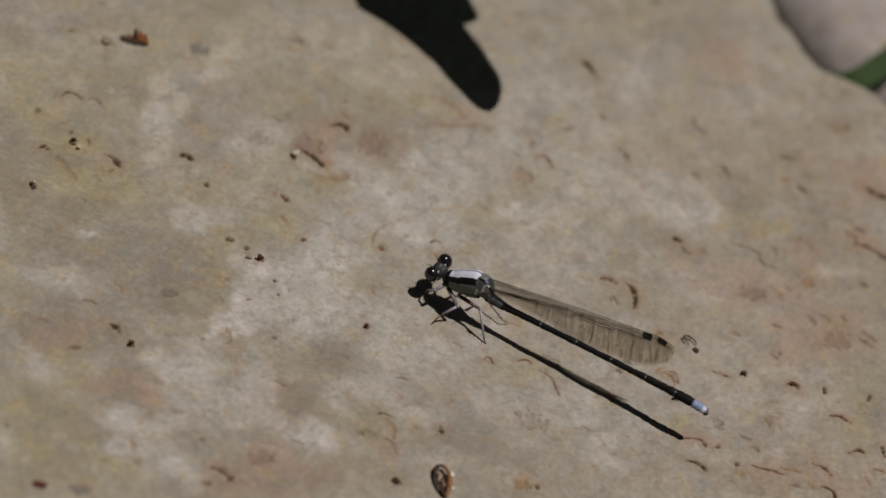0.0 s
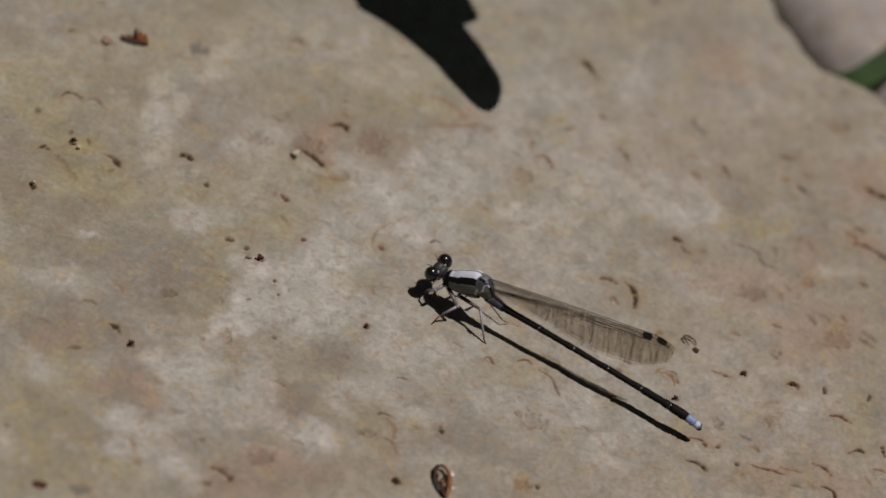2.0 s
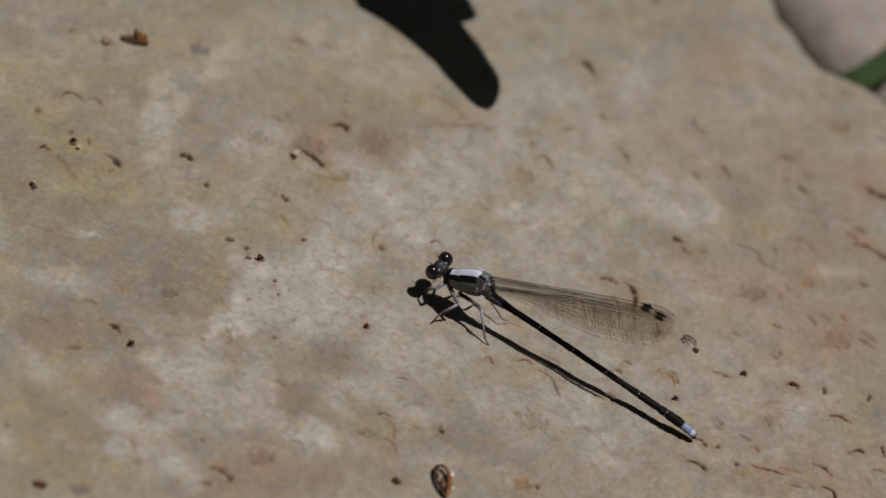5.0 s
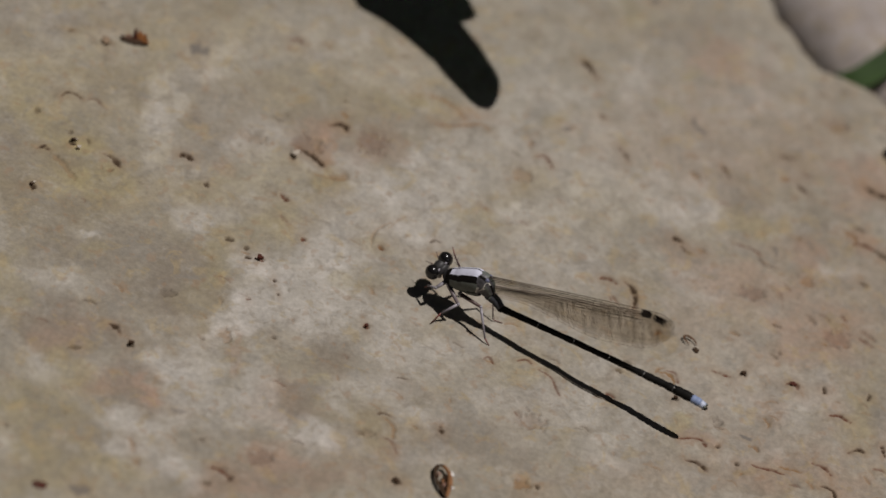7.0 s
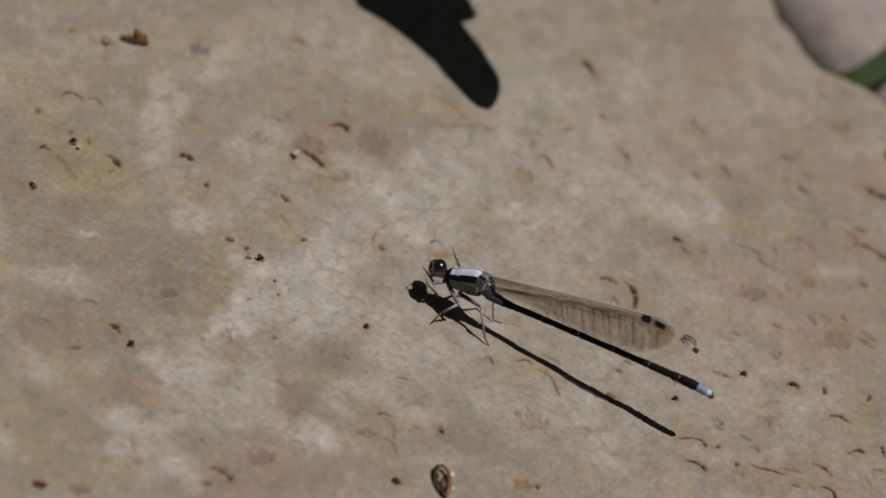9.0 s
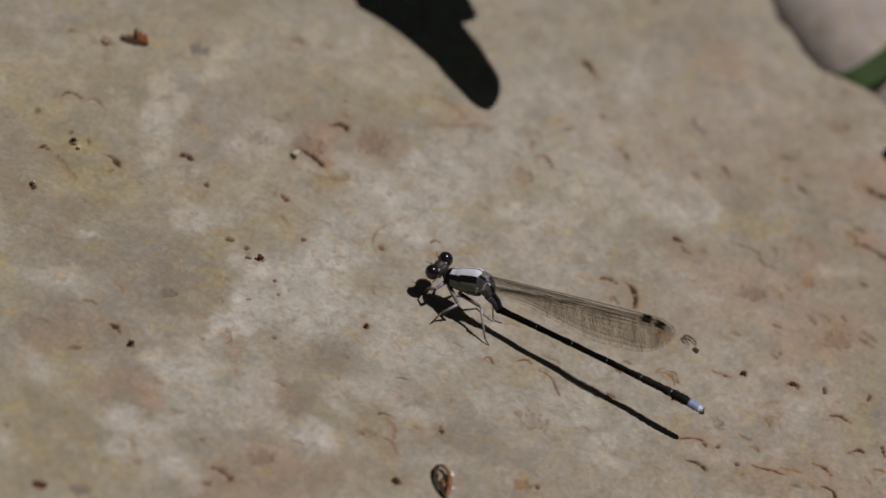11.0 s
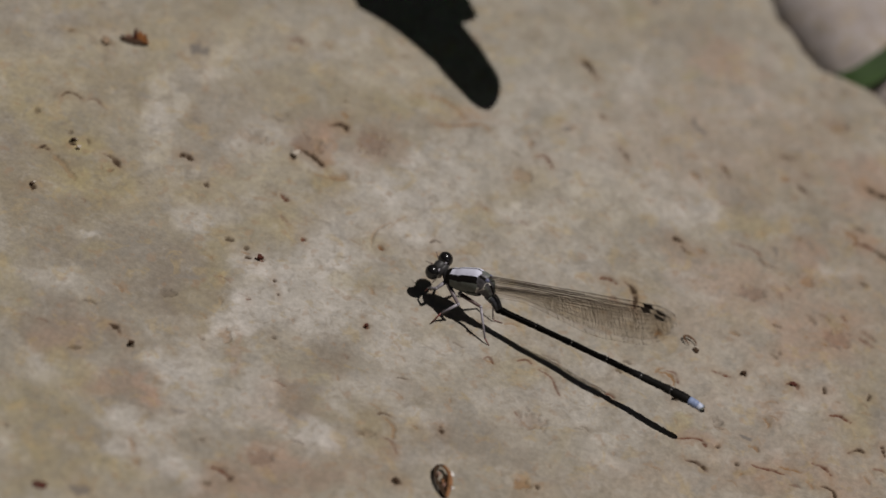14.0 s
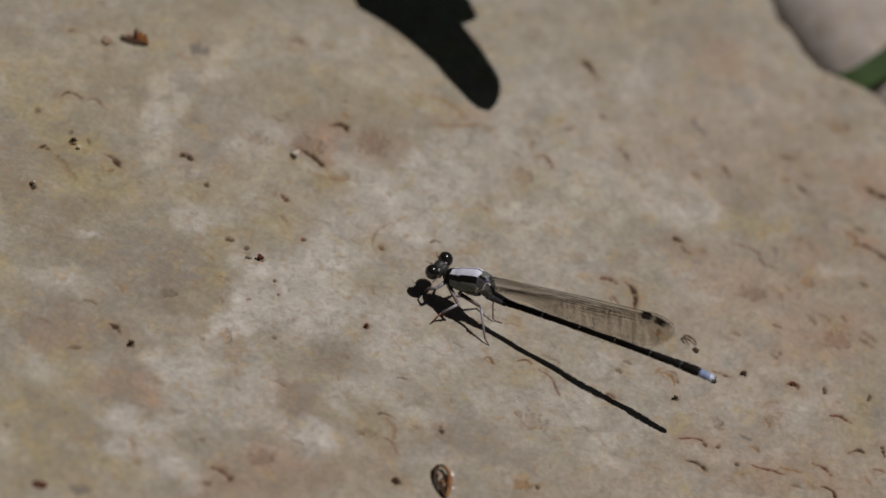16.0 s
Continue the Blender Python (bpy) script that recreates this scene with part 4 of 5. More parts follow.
def build_head(fly):
    """Built about the neck joint at its origin; it faces -x."""
    bm = ball((-0.75, 0, 0.12), (0.74, 1.1, 0.86), 28, 16)
    ball((-0.3, 0, 0.05), (0.55, 0.95, 0.66), 18, 12, bm)
    head = part("head", bm, RING, fly, "broad dark head with a grey face")
    head.matrix_basis = mm_pose(-6.44, 0.52, 4.26)
    part("face", ball((-1.15, 0, -0.12), (0.45, 0.75, 0.5), 18, 12), FACE, head)
    part("mouth_band", ball((-1.42, 0, -0.28), (0.2, 0.5, 0.1), 14, 8), BLACK, head)
    part("lip", ball((-1.25, 0, -0.5), (0.36, 0.5, 0.28), 16, 10), PALE_JOINT, head, "pale lip")
    for s in (-1, 1):
        eye = part("eye", ball((0, 0, 0), (0.88, 0.86, 1.06), 32, 20), EYE_SKIN, head, "glossy dark compound eye, grey below")
        eye.matrix_basis = mm_pose(-0.85, 1.1 * s, 0.22)
        part("antenna", tube([(-1.15, 0.45 * s, 0.5), (-1.45, 0.55 * s, 0.75), (-1.75, 0.7 * s, 0.9), (-2.1, 0.85 * s, 1.0)], (0.11, 0.08, 0.035, 0.02), 6), LEG_DARK, head)
        part("cheek", ball((-0.3, 0.68 * s, -0.58), (0.36, 0.34, 0.32), 14, 10), FACE, head, "pale cheek under the eye")
        part("head_spot", ball((-0.3, 0.62 * s, 0.72), (0.16, 0.26, 0.14), 12, 8), LEG_GREY, head, "grey spot behind the eye")
        part("simple_eye", ball((-0.7, 0.28 * s, 0.74), (0.09, 0.09, 0.08), 10, 8), GREY_BLOOM, head)
        part("jaw", tube([(-1.2, 0.4 * s, -0.45), (-1.45, 0.25 * s, -0.75), (-1.35, 0.05 * s, -0.9)], (0.16, 0.13, 0.05), 7), LEG_DARK, head)
    MOVING["head"] = head


SLIM = 0.86


def segment(length, r0, r1, r2):
    """A tapering, slightly uneven piece of the abdomen, swollen at its ends."""
    rnd = random.Random(int(length * 100 + r0 * 1000))
    n = max(6, int(length * 3.2))
    rings = [((0, 0, 0), r0 * 0.8 * SLIM, r0 * 0.85 * SLIM)]
    for i in range(1, n):
        f = i / n
        r = (r0 + (r1 - r0) * min(f / 0.35, 1) if f < 0.7 else r1 + (r2 - r1) * min((f - 0.7) / 0.23, 1)) * SLIM
        rings.append(((f * length, rnd.uniform(-0.015, 0.015), rnd.uniform(-0.015, 0.015)), r * rnd.uniform(0.93, 1.07), r * rnd.uniform(0.93, 1.07)))
    rings.append(((length, 0, 0), r2 * 0.85 * SLIM, r2 * 0.85 * SLIM))
    return loft(bmesh.new(), rings, 16)


def build_abdomen(fly):
    base = part("abdomen_base", segment(LINK * 0.5 + 0.3, 0.74, 0.7, 0.64), BASE_SKIN, fly, "dark grey first segment of the abdomen")
    base.matrix_basis = Matrix.Translation(BASE * MM)
    part("segment_ring", loft(bmesh.new(), [((0.5, 0, 0), 0.61, 0.61), ((0.56, 0, 0), 0.64, 0.64), ((0.65, 0, 0), 0.61, 0.61)], 16), GREY_BLOOM, base)
    second = part("abdomen_base", loft(bmesh.new(), [((-0.3, 0, 0), 0.3, 0.3), ((-0.18, 0, 0), 0.5, 0.5), ((0.1, 0, 0), 0.6, 0.6), ((0.7, 0, 0), 0.55, 0.55), ((LINK * 0.5 + 0.2, 0, 0), 0.46, 0.46), ((LINK * 0.5 + 0.35, 0, 0), 0.3, 0.3)], 16), BASE_SKIN, fly, "dark grey second segment of the abdomen")
    second.matrix_basis = Matrix.Translation((BASE + Vector((LINK * 0.5, 0, 0))) * MM)
    MOVING["second"] = second
    body = part("abdomen", ball((0, 0, 0), (0.52, 0.52, 0.52), 16, 10), BLACK, fly, "long thin black abdomen with a powder blue tip")
    body.matrix_basis = Matrix.Translation((BASE + Vector((LINK, 0, 0))) * MM)
    at, low = 0.0, 0.0
    sizes = ((4.9, 0.54, 0.44, 0.44), (4.7, 0.44, 0.40, 0.44), (4.6, 0.44, 0.40, 0.45), (4.5, 0.45, 0.43, 0.50), (3.9, 0.50, 0.52, 0.60), (2.35, 0.62, 0.65, 0.66),
             (1.15, 0.64, 0.6, 0.58), (0.65, 0.57, 0.52, 0.46))
    for k, (length, r0, r1, r2) in enumerate(sizes):
        blue = k >= 6
        droop = (-0.6, -0.4, 0, 0.3, 0.8, 3, 8, 12)[k]
        seg = part("segment", segment(length + 0.04, r0, r1, r2), (BLUE if k == 6 else PALE_BLUE) if blue else BLACK, body, "powder blue end segment" if blue else "")
        seg.matrix_basis = mm_pose(at, 0, low, 0, droop, 0)
        if 0 < k < 6:
            part("segment_ring", loft(bmesh.new(), [((-0.08, 0, 0), r0 * 0.74, r0 * 0.74), ((0, 0, 0), r0 * 0.88, r0 * 0.88), ((0.09, 0, 0), r0 * 0.74, r0 * 0.74)], 14), RING, seg)
            # Two pale dots per joint paint the sun's glint there.
            for s in (-1, 1):
                part("joint_glint", ball((0.1, 0.25 * s, r0 * 0.76), (0.085, 0.07, 0.05), 8, 6), JOINT_GLINT, seg, "painted sun glint at the joint")
        at += length * math.cos(radians(droop))
        low -= length * math.sin(radians(droop))
    for s in (-1, 1):
        part("clasper", tube([(at - 0.15, 0.22 * s, low + 0.12), (at + 0.08, 0.28 * s, low + 0.12), (at + 0.24, 0.24 * s, low + 0.04)], (0.2, 0.17, 0.06), 8), GREY_BLOOM, body, "small grey clasper")
    part("lower_clasper", ball((at - 0.05, 0, low - 0.26), (0.42, 0.36, 0.24), 12, 8), BLACK, body)
    MOVING["abdomen_base"], MOVING["abdomen"] = base, body


def wing_edges(f, length, chord, root):
    """Front and rear edge heights of a wing at the fraction f of its length; the front edge is uppermost."""
    front = 0.12 * math.sin(math.pi * min(f, 1.0)) + 0.0
    if f > 0.9:
        front -= 0.9 * ((f - 0.9) / 0.1) ** 2.2
    grow = min(max((f - 0.14) / 0.5, 0), 1)
    width = root + (chord - root) * (grow * grow * (3 - 2 * grow)) ** 0.8
    if f > 0.72:
        width *= 1 - 0.62 * ((f - 0.72) / 0.28) ** 3.4
    rear = front - width
    if f > 0.995:
        rear = front - 0.4
    return front, rear


def bar(verts, faces, a, b, r):
    """A thin three-sided rod between two points."""
    a, b = Vector(a), Vector(b)
    way = (b - a).normalized()
    side = way.cross(Vector((0, 1, 0))).normalized()
    k = len(verts)
    for p in (a, b):
        for i in range(3):
            t = 2 * math.pi * i / 3
            verts.append(tuple((p + (side * math.cos(t) + Vector((0, 1, 0)) * math.sin(t)) * r) * MM))
    faces.extend([(k, k + 1, k + 4, k + 3), (k + 1, k + 2, k + 5, k + 4), (k + 2, k, k + 3, k + 5)])


def build_wing(fly, name, length, chord, seed):
    """A clear wing in its own x-z plane, with long veins, cross veins and a dark spot near its tip."""
    rnd = random.Random(seed)
    root = 2.1 if name == "forewing" else 1.5
    n = 60
    bm = bmesh.new()
    rows = []
    for i in range(n + 1):
        f = i / n
        hi, lo = wing_edges(f, length, chord, root)
        rows.append([bm.verts.new((f * length, 0.06 * math.sin(9 * j / 8 * math.pi) * (1 - f * 0.5), hi + (lo - hi) * j / 8)) for j in range(9)])
    for i in range(n):
        for j in range(8):
            bm.faces.new((rows[i][j], rows[i + 1][j], rows[i + 1][j + 1], rows[i][j + 1]))
    wing = part(name, bm, MEMBRANE, fly, "clear tan-tinged wing, folded over the back")
    verts, faces = [], []
    lanes = [0.0, 0.07, 0.15, 0.24, 0.37, 0.52, 0.68, 0.84, 1.0]

    def at(f, lane):
        hi, lo = wing_edges(f, length, chord, root)
        even = max(1 - f / 0.45, 0) * 0.8
        lane = lane + (lanes.index(lane) / 8 - lane) * even if lane in lanes else lane
        return (f * length, 0, hi + (lo - hi) * lane)

    for q, lane in enumerate(lanes):
        start = (0.0, 0.0, 0.0, 0.03, 0.0, 0.08, 0.2, 0.3, 0.0)[q]
        stop = (1.0, 0.52, 0.98, 0.99, 0.985, 0.97, 0.93, 0.85, 1.0)[q]
        r = (0.095, 0.07, 0.075, 0.05, 0.018, 0.013, 0.011, 0.010, 0.026)[q] * (1.0 if name == "forewing" else 0.7)
        steps = 44
        for i in range(steps):
            f0, f1 = start + (stop - start) * i / steps, start + (stop - start) * (i + 1) / steps
            bar(verts, faces, at(f0, lane), at(f1, lane), r * (0.66 - 0.06 * min(f0 / 0.3, 1) - 0.2 * f0))
    begin = (0.05, 0.12, 0.16, 0.2, 0.22, 0.24, 0.27, 0.3)
    f = 0.05
    while f < 0.985:
        lean = 0.0
        for q in range(len(lanes) - 1):
            if f > begin[q] and rnd.random() < 0.86:
                step = rnd.uniform(-0.008, 0.008)
                bar(verts, faces, at(f + lean, lanes[q]), at(f + lean + step, lanes[q + 1]), 0.014)
                lean += step
        f += rnd.uniform(0.021, 0.03)
    me = bpy.data.meshes.new("vein_net")
    me.from_pydata(verts, [], faces)
    me.materials.append(VEIN)
    net = new("vein_net", me)
    net.parent = wing
    tagged(net, "net of fine brown veins")
    spot = bmesh.new()
    mid = 0.855 if name == "forewing" else 0.945
    f0, f1 = mid - 0.52 / length, mid + 0.52 / length
    box = []
    for y in (-0.05, 0.05):
        for f, lane in ((f0, 0.0), (f1, 0.0), (f1 + 0.01, 0.15), (f0 + 0.01, 0.15)):
            p = at(f, lane)
            box.append(spot.verts.new((p[0], y, p[2])))
    for a in ((0, 1, 2, 3), (7, 6, 5, 4), (0, 4, 5, 1), (1, 5, 6, 2), (2, 6, 7, 3), (3, 7, 4, 0)):
        spot.faces.new([box[i] for i in a])
    part("wing_spot", spot, STIGMA, wing, "dark brown wing spot", smooth=False)
    return wing


def build_wings(fly):
    for name, length, chord, root, seed in (("forewing", 23.3, 4.6, Vector((-0.91, 0, 7.45)), 1), ("hindwing", 22.6, 4.9, Vector((-0.27, 0, 6.32)), 3)):
        for s in (-1, 1):
            wing = build_wing(fly, name, length, chord, seed)
            MOVING[name, s] = (wing, root)
            wing.matrix_basis = Matrix.Translation(root * MM)


def build_leg(fly, hip, knee, ankle, toe, thick=0.17, pale=True, thigh=None):
    """Femur with tibia and tarsus under it, and fine bristles. Built about the hip."""
    hip, knee, ankle, toe = (Vector(p) for p in (hip, knee, ankle, toe))
    o = hip
    mid = (hip + knee) / 2 - o
    leg = part("leg", tube([(0, 0, 0), mid, knee - o], (thick * 1.25, thick * 1.15, thick * 0.85), 9), thigh or LEG_DARK, fly, "slender leg with a dark thigh and pale shin")
    leg.matrix_basis = Matrix.Translation(hip * MM)
    part("hip", ball((0, 0, 0.05), (thick * 1.4, thick * 1.3, thick * 1.5), 12, 8), LEG_GREY, leg)
    part("knee", ball(knee - o, (thick, thick, thick), 10, 8), LEG_GREY, leg)
    part("shin", tube([knee - o, (knee + ankle) / 2 - o, ankle - o], (thick * 0.85, thick * 0.68, thick * 0.55), 8), LEG_GREY if pale else LEG_DARK, leg)
    part("foot", tube([ankle - o, (ankle + toe) / 2 - o + Vector((0, 0, -0.05)), toe - o], (thick * 0.5, thick * 0.42, thick * 0.25), 7), CLAW, leg, "reddish foot")
    rnd = random.Random(int(hip.x * 100 + knee.y * 37))
    way = (ankle - knee).normalized()
    across = way.orthogonal().normalized()
    for i in range(7):
        p = knee + (ankle - knee) * (0.15 + 0.12 * i) - o
        out = (Matrix.Rotation(rnd.uniform(0, 6.28), 3, way) @ across + way * 0.8).normalized()
        part("bristle", tube([p, p + out * 0.55], (0.03, 0.012), 3), LEG_DARK, leg)
    return leg, o


def build_legs(fly):
    build_leg(fly, (-5.1, -0.8, 3.9), (-2.9, -2.0, 3.05), (-4.2, -3.2, 1.6), (-4.79, -4.06, 0.15), 0.22, True, LEG_DUSK)
    build_leg(fly, (-3.4, -0.9, 3.6), (-0.41, -1.3, 3.75), (1.55, -2.4, 0.7), (2.35, -2.51, 0.12), 0.2)
    MOVING["far_hindleg"] = build_leg(fly, (-1.8, 0.8, 3.7), (-0.55, 2.2, 3.7), (0.72, 1.35, 0.35), (1.88, 1.85, 0.1), 0.13, False)
    build_leg(fly, (-4.4, 0.8, 3.8), (-4.0, 2.2, 3.1), (-3.6, 2.5, 0.9), (-3.5, 3.2, 0.12), 0.17)
    MOVING["near_foreleg"] = build_leg(fly, (-5.5, -0.5, 4.0), (-6.1, -1.7, 3.3), (-7.2, -1.2, 2.2), (-7.5, -0.9, 1.2), 0.21, True, LEG_GREY)
    MOVING["foreleg"] = build_leg(fly, (-5.5, 0.5, 4.0), (-6.1, 1.7, 3.3), (-7.2, 1.2, 2.2), (-7.5, 0.9, 1.2), 0.15, False)


def build_damselfly():
    fly = thing("damselfly", HOME, "black damselfly with white-striped thorax and blue tail tip on stone", "insect")
    build_thorax(fly)
    build_head(fly)
    build_abdomen(fly)
    build_wings(fly)
    build_legs(fly)
    MOVING["fly"] = fly


build_damselfly()


# ---- plants ----
def build_leaf(name, parent, tip, base, half, mat, wavy=0.0, label=""):
    """A lobed leaf blade from its tip to its base (both x, y, z), with thickness and a midrib."""
    tip, base = Vector(tip), Vector(base)
    axis_way = (base - tip)
    length = axis_way.length
    way = axis_way.normalized()
    side = Vector((0, 0, 1)).cross(way).normalized()
    bm = bmesh.new()
    n, rows = 60, []
    for i in range(n + 1):
        f = i / n
        w = half(f)
        c = tip + way * length * f + Vector((0, 0, wavy * math.sin(5 * f)))
        rows.append([[bm.verts.new(c + side * (w[0] + (w[1] - w[0]) * j / 6) + Vector((0, 0, -0.12 * k + 0.25 * abs(j - 3) / 3))) for j in range(7)] for k in range(2)])
    for i in range(n):
        for k in range(2):
            for j in range(6):
                q = (rows[i][k][j], rows[i + 1][k][j], rows[i + 1][k][j + 1], rows[i][k][j + 1])
                bm.faces.new(q if k else q[::-1])
        for j in (0, 6):
            bm.faces.new((rows[i][0][j], rows[i + 1][0][j], rows[i + 1][1][j], rows[i][1][j]))
    bmesh.ops.remove_doubles(bm, verts=bm.verts, dist=0.01)
    bmesh.ops.recalc_face_normals(bm, faces=bm.faces)
    leaf = part(name, bm, mat, parent, label)
    rib = tube([tip + way * length * f + Vector((0, 0, wavy * math.sin(5 * f) - 0.15)) for f in (0.05, 0.3, 0.6, 1.0)], (0.08, 0.2, 0.3, 0.4), 6)
    part("midrib", rib, STEM, leaf)
    return leaf


def lobed(f):
    """Half widths of the lobed leaf: a round end lobe, then a tooth and a broad side lobe."""
    d = f * 34
    end = 3.5 * math.sin(min(d / 6.5, 1.0) * math.pi / 2) ** 0.58
    left = end - 0.5 * min(d / 5, 1) + 0.27 * max(d - 8.5, 0) ** 1.25
    left = left - 0.75 * math.exp(-((d - 4) / 3) ** 2)
    right = end + 0.55 * min(d / 5, 1)
    right = right - 0.15 * max(d - 11, 0)
    if d > 15.4:
        right = right + min((d - 15.4) / 0.6, 1) * 2.5 + 0.2 * (d - 15.4)
    close = 1 - max(0.0, (f - 0.8) / 0.2) ** 2
    return -right * close, min(left, 9.0) * close


def simple(f):
    w = 4.2 * math.sin(math.pi * f ** 0.6) + 0.05
    return -w, w


def slim(f):
    w = 2.3 * math.sin(math.pi * f ** 0.55) + 0.05
    return -w, w


def sunward(x, y, z):
    """The point at height z whose shadow falls on (x, y)."""
    return (x + SUN.x / SUN.z * z, y + SUN.y / SUN.z * z, z)


def build_weeds():
    weed = thing("weed", mm_pose(20, 112, -44), "green weed with lobed leaves growing beside the boulder", "plant", "weeds at the stone")
    h = 34
    tip, base = Vector(sunward(-0.3, 26.6, h)), Vector(sunward(-20.5, 54.0, h + 3))
    off = Vector((20, 112, -44))
    build_leaf("leaf", weed, tip - off, base - off, lobed, LEAF, 0.3, "dark green lobed leaf")
    part("stem", tube([(0, 0, -4), (-4, -2, 30), (-14, -14, 62), (-22, -34, 82), tuple(base - off)], (1.6, 1.4, 1.1, 0.9, 0.5), 9), STEM, weed)
    build_leaf("leaf", weed, (-20, 40, 78), (-8, -4, 44), simple, LEAF, 0.8)
    MOVING["weed"] = weed
    weed = thing("weed", mm_pose(92, 66, -44), "green weed with narrow leaves growing beside the boulder", "plant", "weeds at the stone")
    off = Vector((92, 66, -44))
    tip, base = Vector(sunward(49.9, 41.3, 26)), Vector(sunward(66.2, 48.7, 29))
    build_leaf("leaf", weed, tip - off, base - off, slim, LEAF, 0.3, "dark green narrow leaf")
    part("stem", tube([(0, 0, -4), (-2, -3, 30), (-9, -10, 60), tuple(base - off)], (1.4, 1.2, 0.9, 0.5), 9), STEM, weed)
    MOVING["weed_beside"] = weed
    blade = thing("grass_blade", mm_pose(42.5, 62.5, -44), "green grass blade rising between the stones", "grass")
    bm = bmesh.new()
    rows = []
    line = [Vector(v) for v in ((0, 0, -3), (0, -0.3, 18), (-0.5, -1.0, 34), (0.2, -0.95, 37), (2.2, -0.6, 38), (5.0, 2.6, 39.5), (9.84, 10.5, 41), (16.5, 21.4, 43), (20, 27, 42))]
    half = (0.8, 1.0, 1.2, 1.4, 1.6, 1.7, 1.7, 1.2, 0.05)
    for i in range(33):
        k, f = min(i // 4, 7), i / 4 - min(i // 4, 7)
        c = line[k].lerp(line[k + 1], f)
        w = half[k] + (half[k + 1] - half[k]) * f
        rows.append([bm.verts.new(c + Vector((-0.79, 0.57, 0.25)) * w * j + Vector((0.0, 0.1, -0.5)) * (0.5 * w * (1 - abs(j)))) for j in (-1, -0.5, 0, 0.5, 1)])
    for i in range(32):
        for j in range(4):
            bm.faces.new((rows[i][j], rows[i + 1][j], rows[i + 1][j + 1], rows[i][j + 1]))
    ob = part("blade", bm, GRASS, blade)
    solid = ob.modifiers.new("thickness", "SOLIDIFY")
    solid.thickness = 0.2 * MM


build_weeds()


# ---- scraps lying on the stone ----
def build_flake(x, y, turn, size, mats, label, seed, tilt=12):
    """A curled scrap of bark: a bent plate with a ragged outline."""
    rnd = random.Random(seed)
    ob = thing("bark_flake", mm_pose(x, y, 0.1, tilt, 0, turn), label, "debris", "scraps on the stone")
    for k, mat in enumerate(mats):
        bm = bmesh.new()
        n = 11
        ring = [(math.cos(2 * math.pi * i / n) * size[0] * 0.5 * rnd.uniform(0.7, 1.15), math.sin(2 * math.pi * i / n) * size[1] * 0.5 * rnd.uniform(0.7, 1.15)) for i in range(n)]
        lift = size[2] * k
        tops = [bm.verts.new((a * (1 - 0.3 * k) + 0.5 * size[0] * k, b * (1 - 0.3 * k), lift + min(0.32, 0.38 * size[1]) + 0.25 * (a / size[0]) ** 2 * size[0] + 0.08 * rnd.random())) for a, b in ring]
        lows = [bm.verts.new((a * 0.9 * (1 - 0.3 * k) + 0.5 * size[0] * k, b * 0.9 * (1 - 0.3 * k), lift - 0.12 + 0.25 * (a / size[0]) ** 2 * size[0])) for a, b in ring]
        bm.faces.new(tops)
        bm.faces.new(lows[::-1])
        for i in range(n):
            bm.faces.new((lows[i], lows[(i + 1) % n], tops[(i + 1) % n], tops[i]))
        part("scrap", bm, mat, ob, smooth=False)
    return ob


def build_sliver(x, y, turn, outline, mat, label):
    """A thin upright scrap with a jagged outline (across, up), leaning back a little."""
    ob = thing("bark_sliver", mm_pose(x, y, 0.05, -12, 0, turn), label, "debris", "scraps on the stone")
    bm = bmesh.new()
    sides = [[bm.verts.new((a, 0.11 * k + 0.15 * math.sin(2 * a + up), up - 0.1)) for a, up in outline] for k in (-1, 1)]
    bm.faces.new(sides[0])
    bm.faces.new(sides[1][::-1])
    n = len(outline)
    for i in range(n):
        bm.faces.new((sides[0][i], sides[1][i], sides[1][(i + 1) % n], sides[0][(i + 1) % n]))
    bmesh.ops.recalc_face_normals(bm, faces=bm.faces)
    part("scrap", bm, mat, ob, smooth=False)
    return ob


def build_curl(x, y, turn, rx, ry, sweep, thick, mat, label):
    """A dry strip of bark bent into an open loop."""
    ob = thing("bark_curl", mm_pose(x, y, 0.12, 0, 0, turn), label, "debris", "scraps on the stone")
    rnd = random.Random(int(x * 10))
    pts, rad = [], []
    for i in range(17):
        a = radians(sweep) * i / 16
        pts.append((rx * math.cos(a), ry * math.sin(a), 0.12 + 0.25 * math.sin(a * 0.5) + 0.05 * rnd.random()))
        rad.append(thick * (0.35 + 0.65 * math.sin(math.pi * (0.08 + 0.84 * i / 16))) * rnd.uniform(0.75, 1.2))
    part("strip", tube(pts, rad, 7), mat, ob)
    return ob


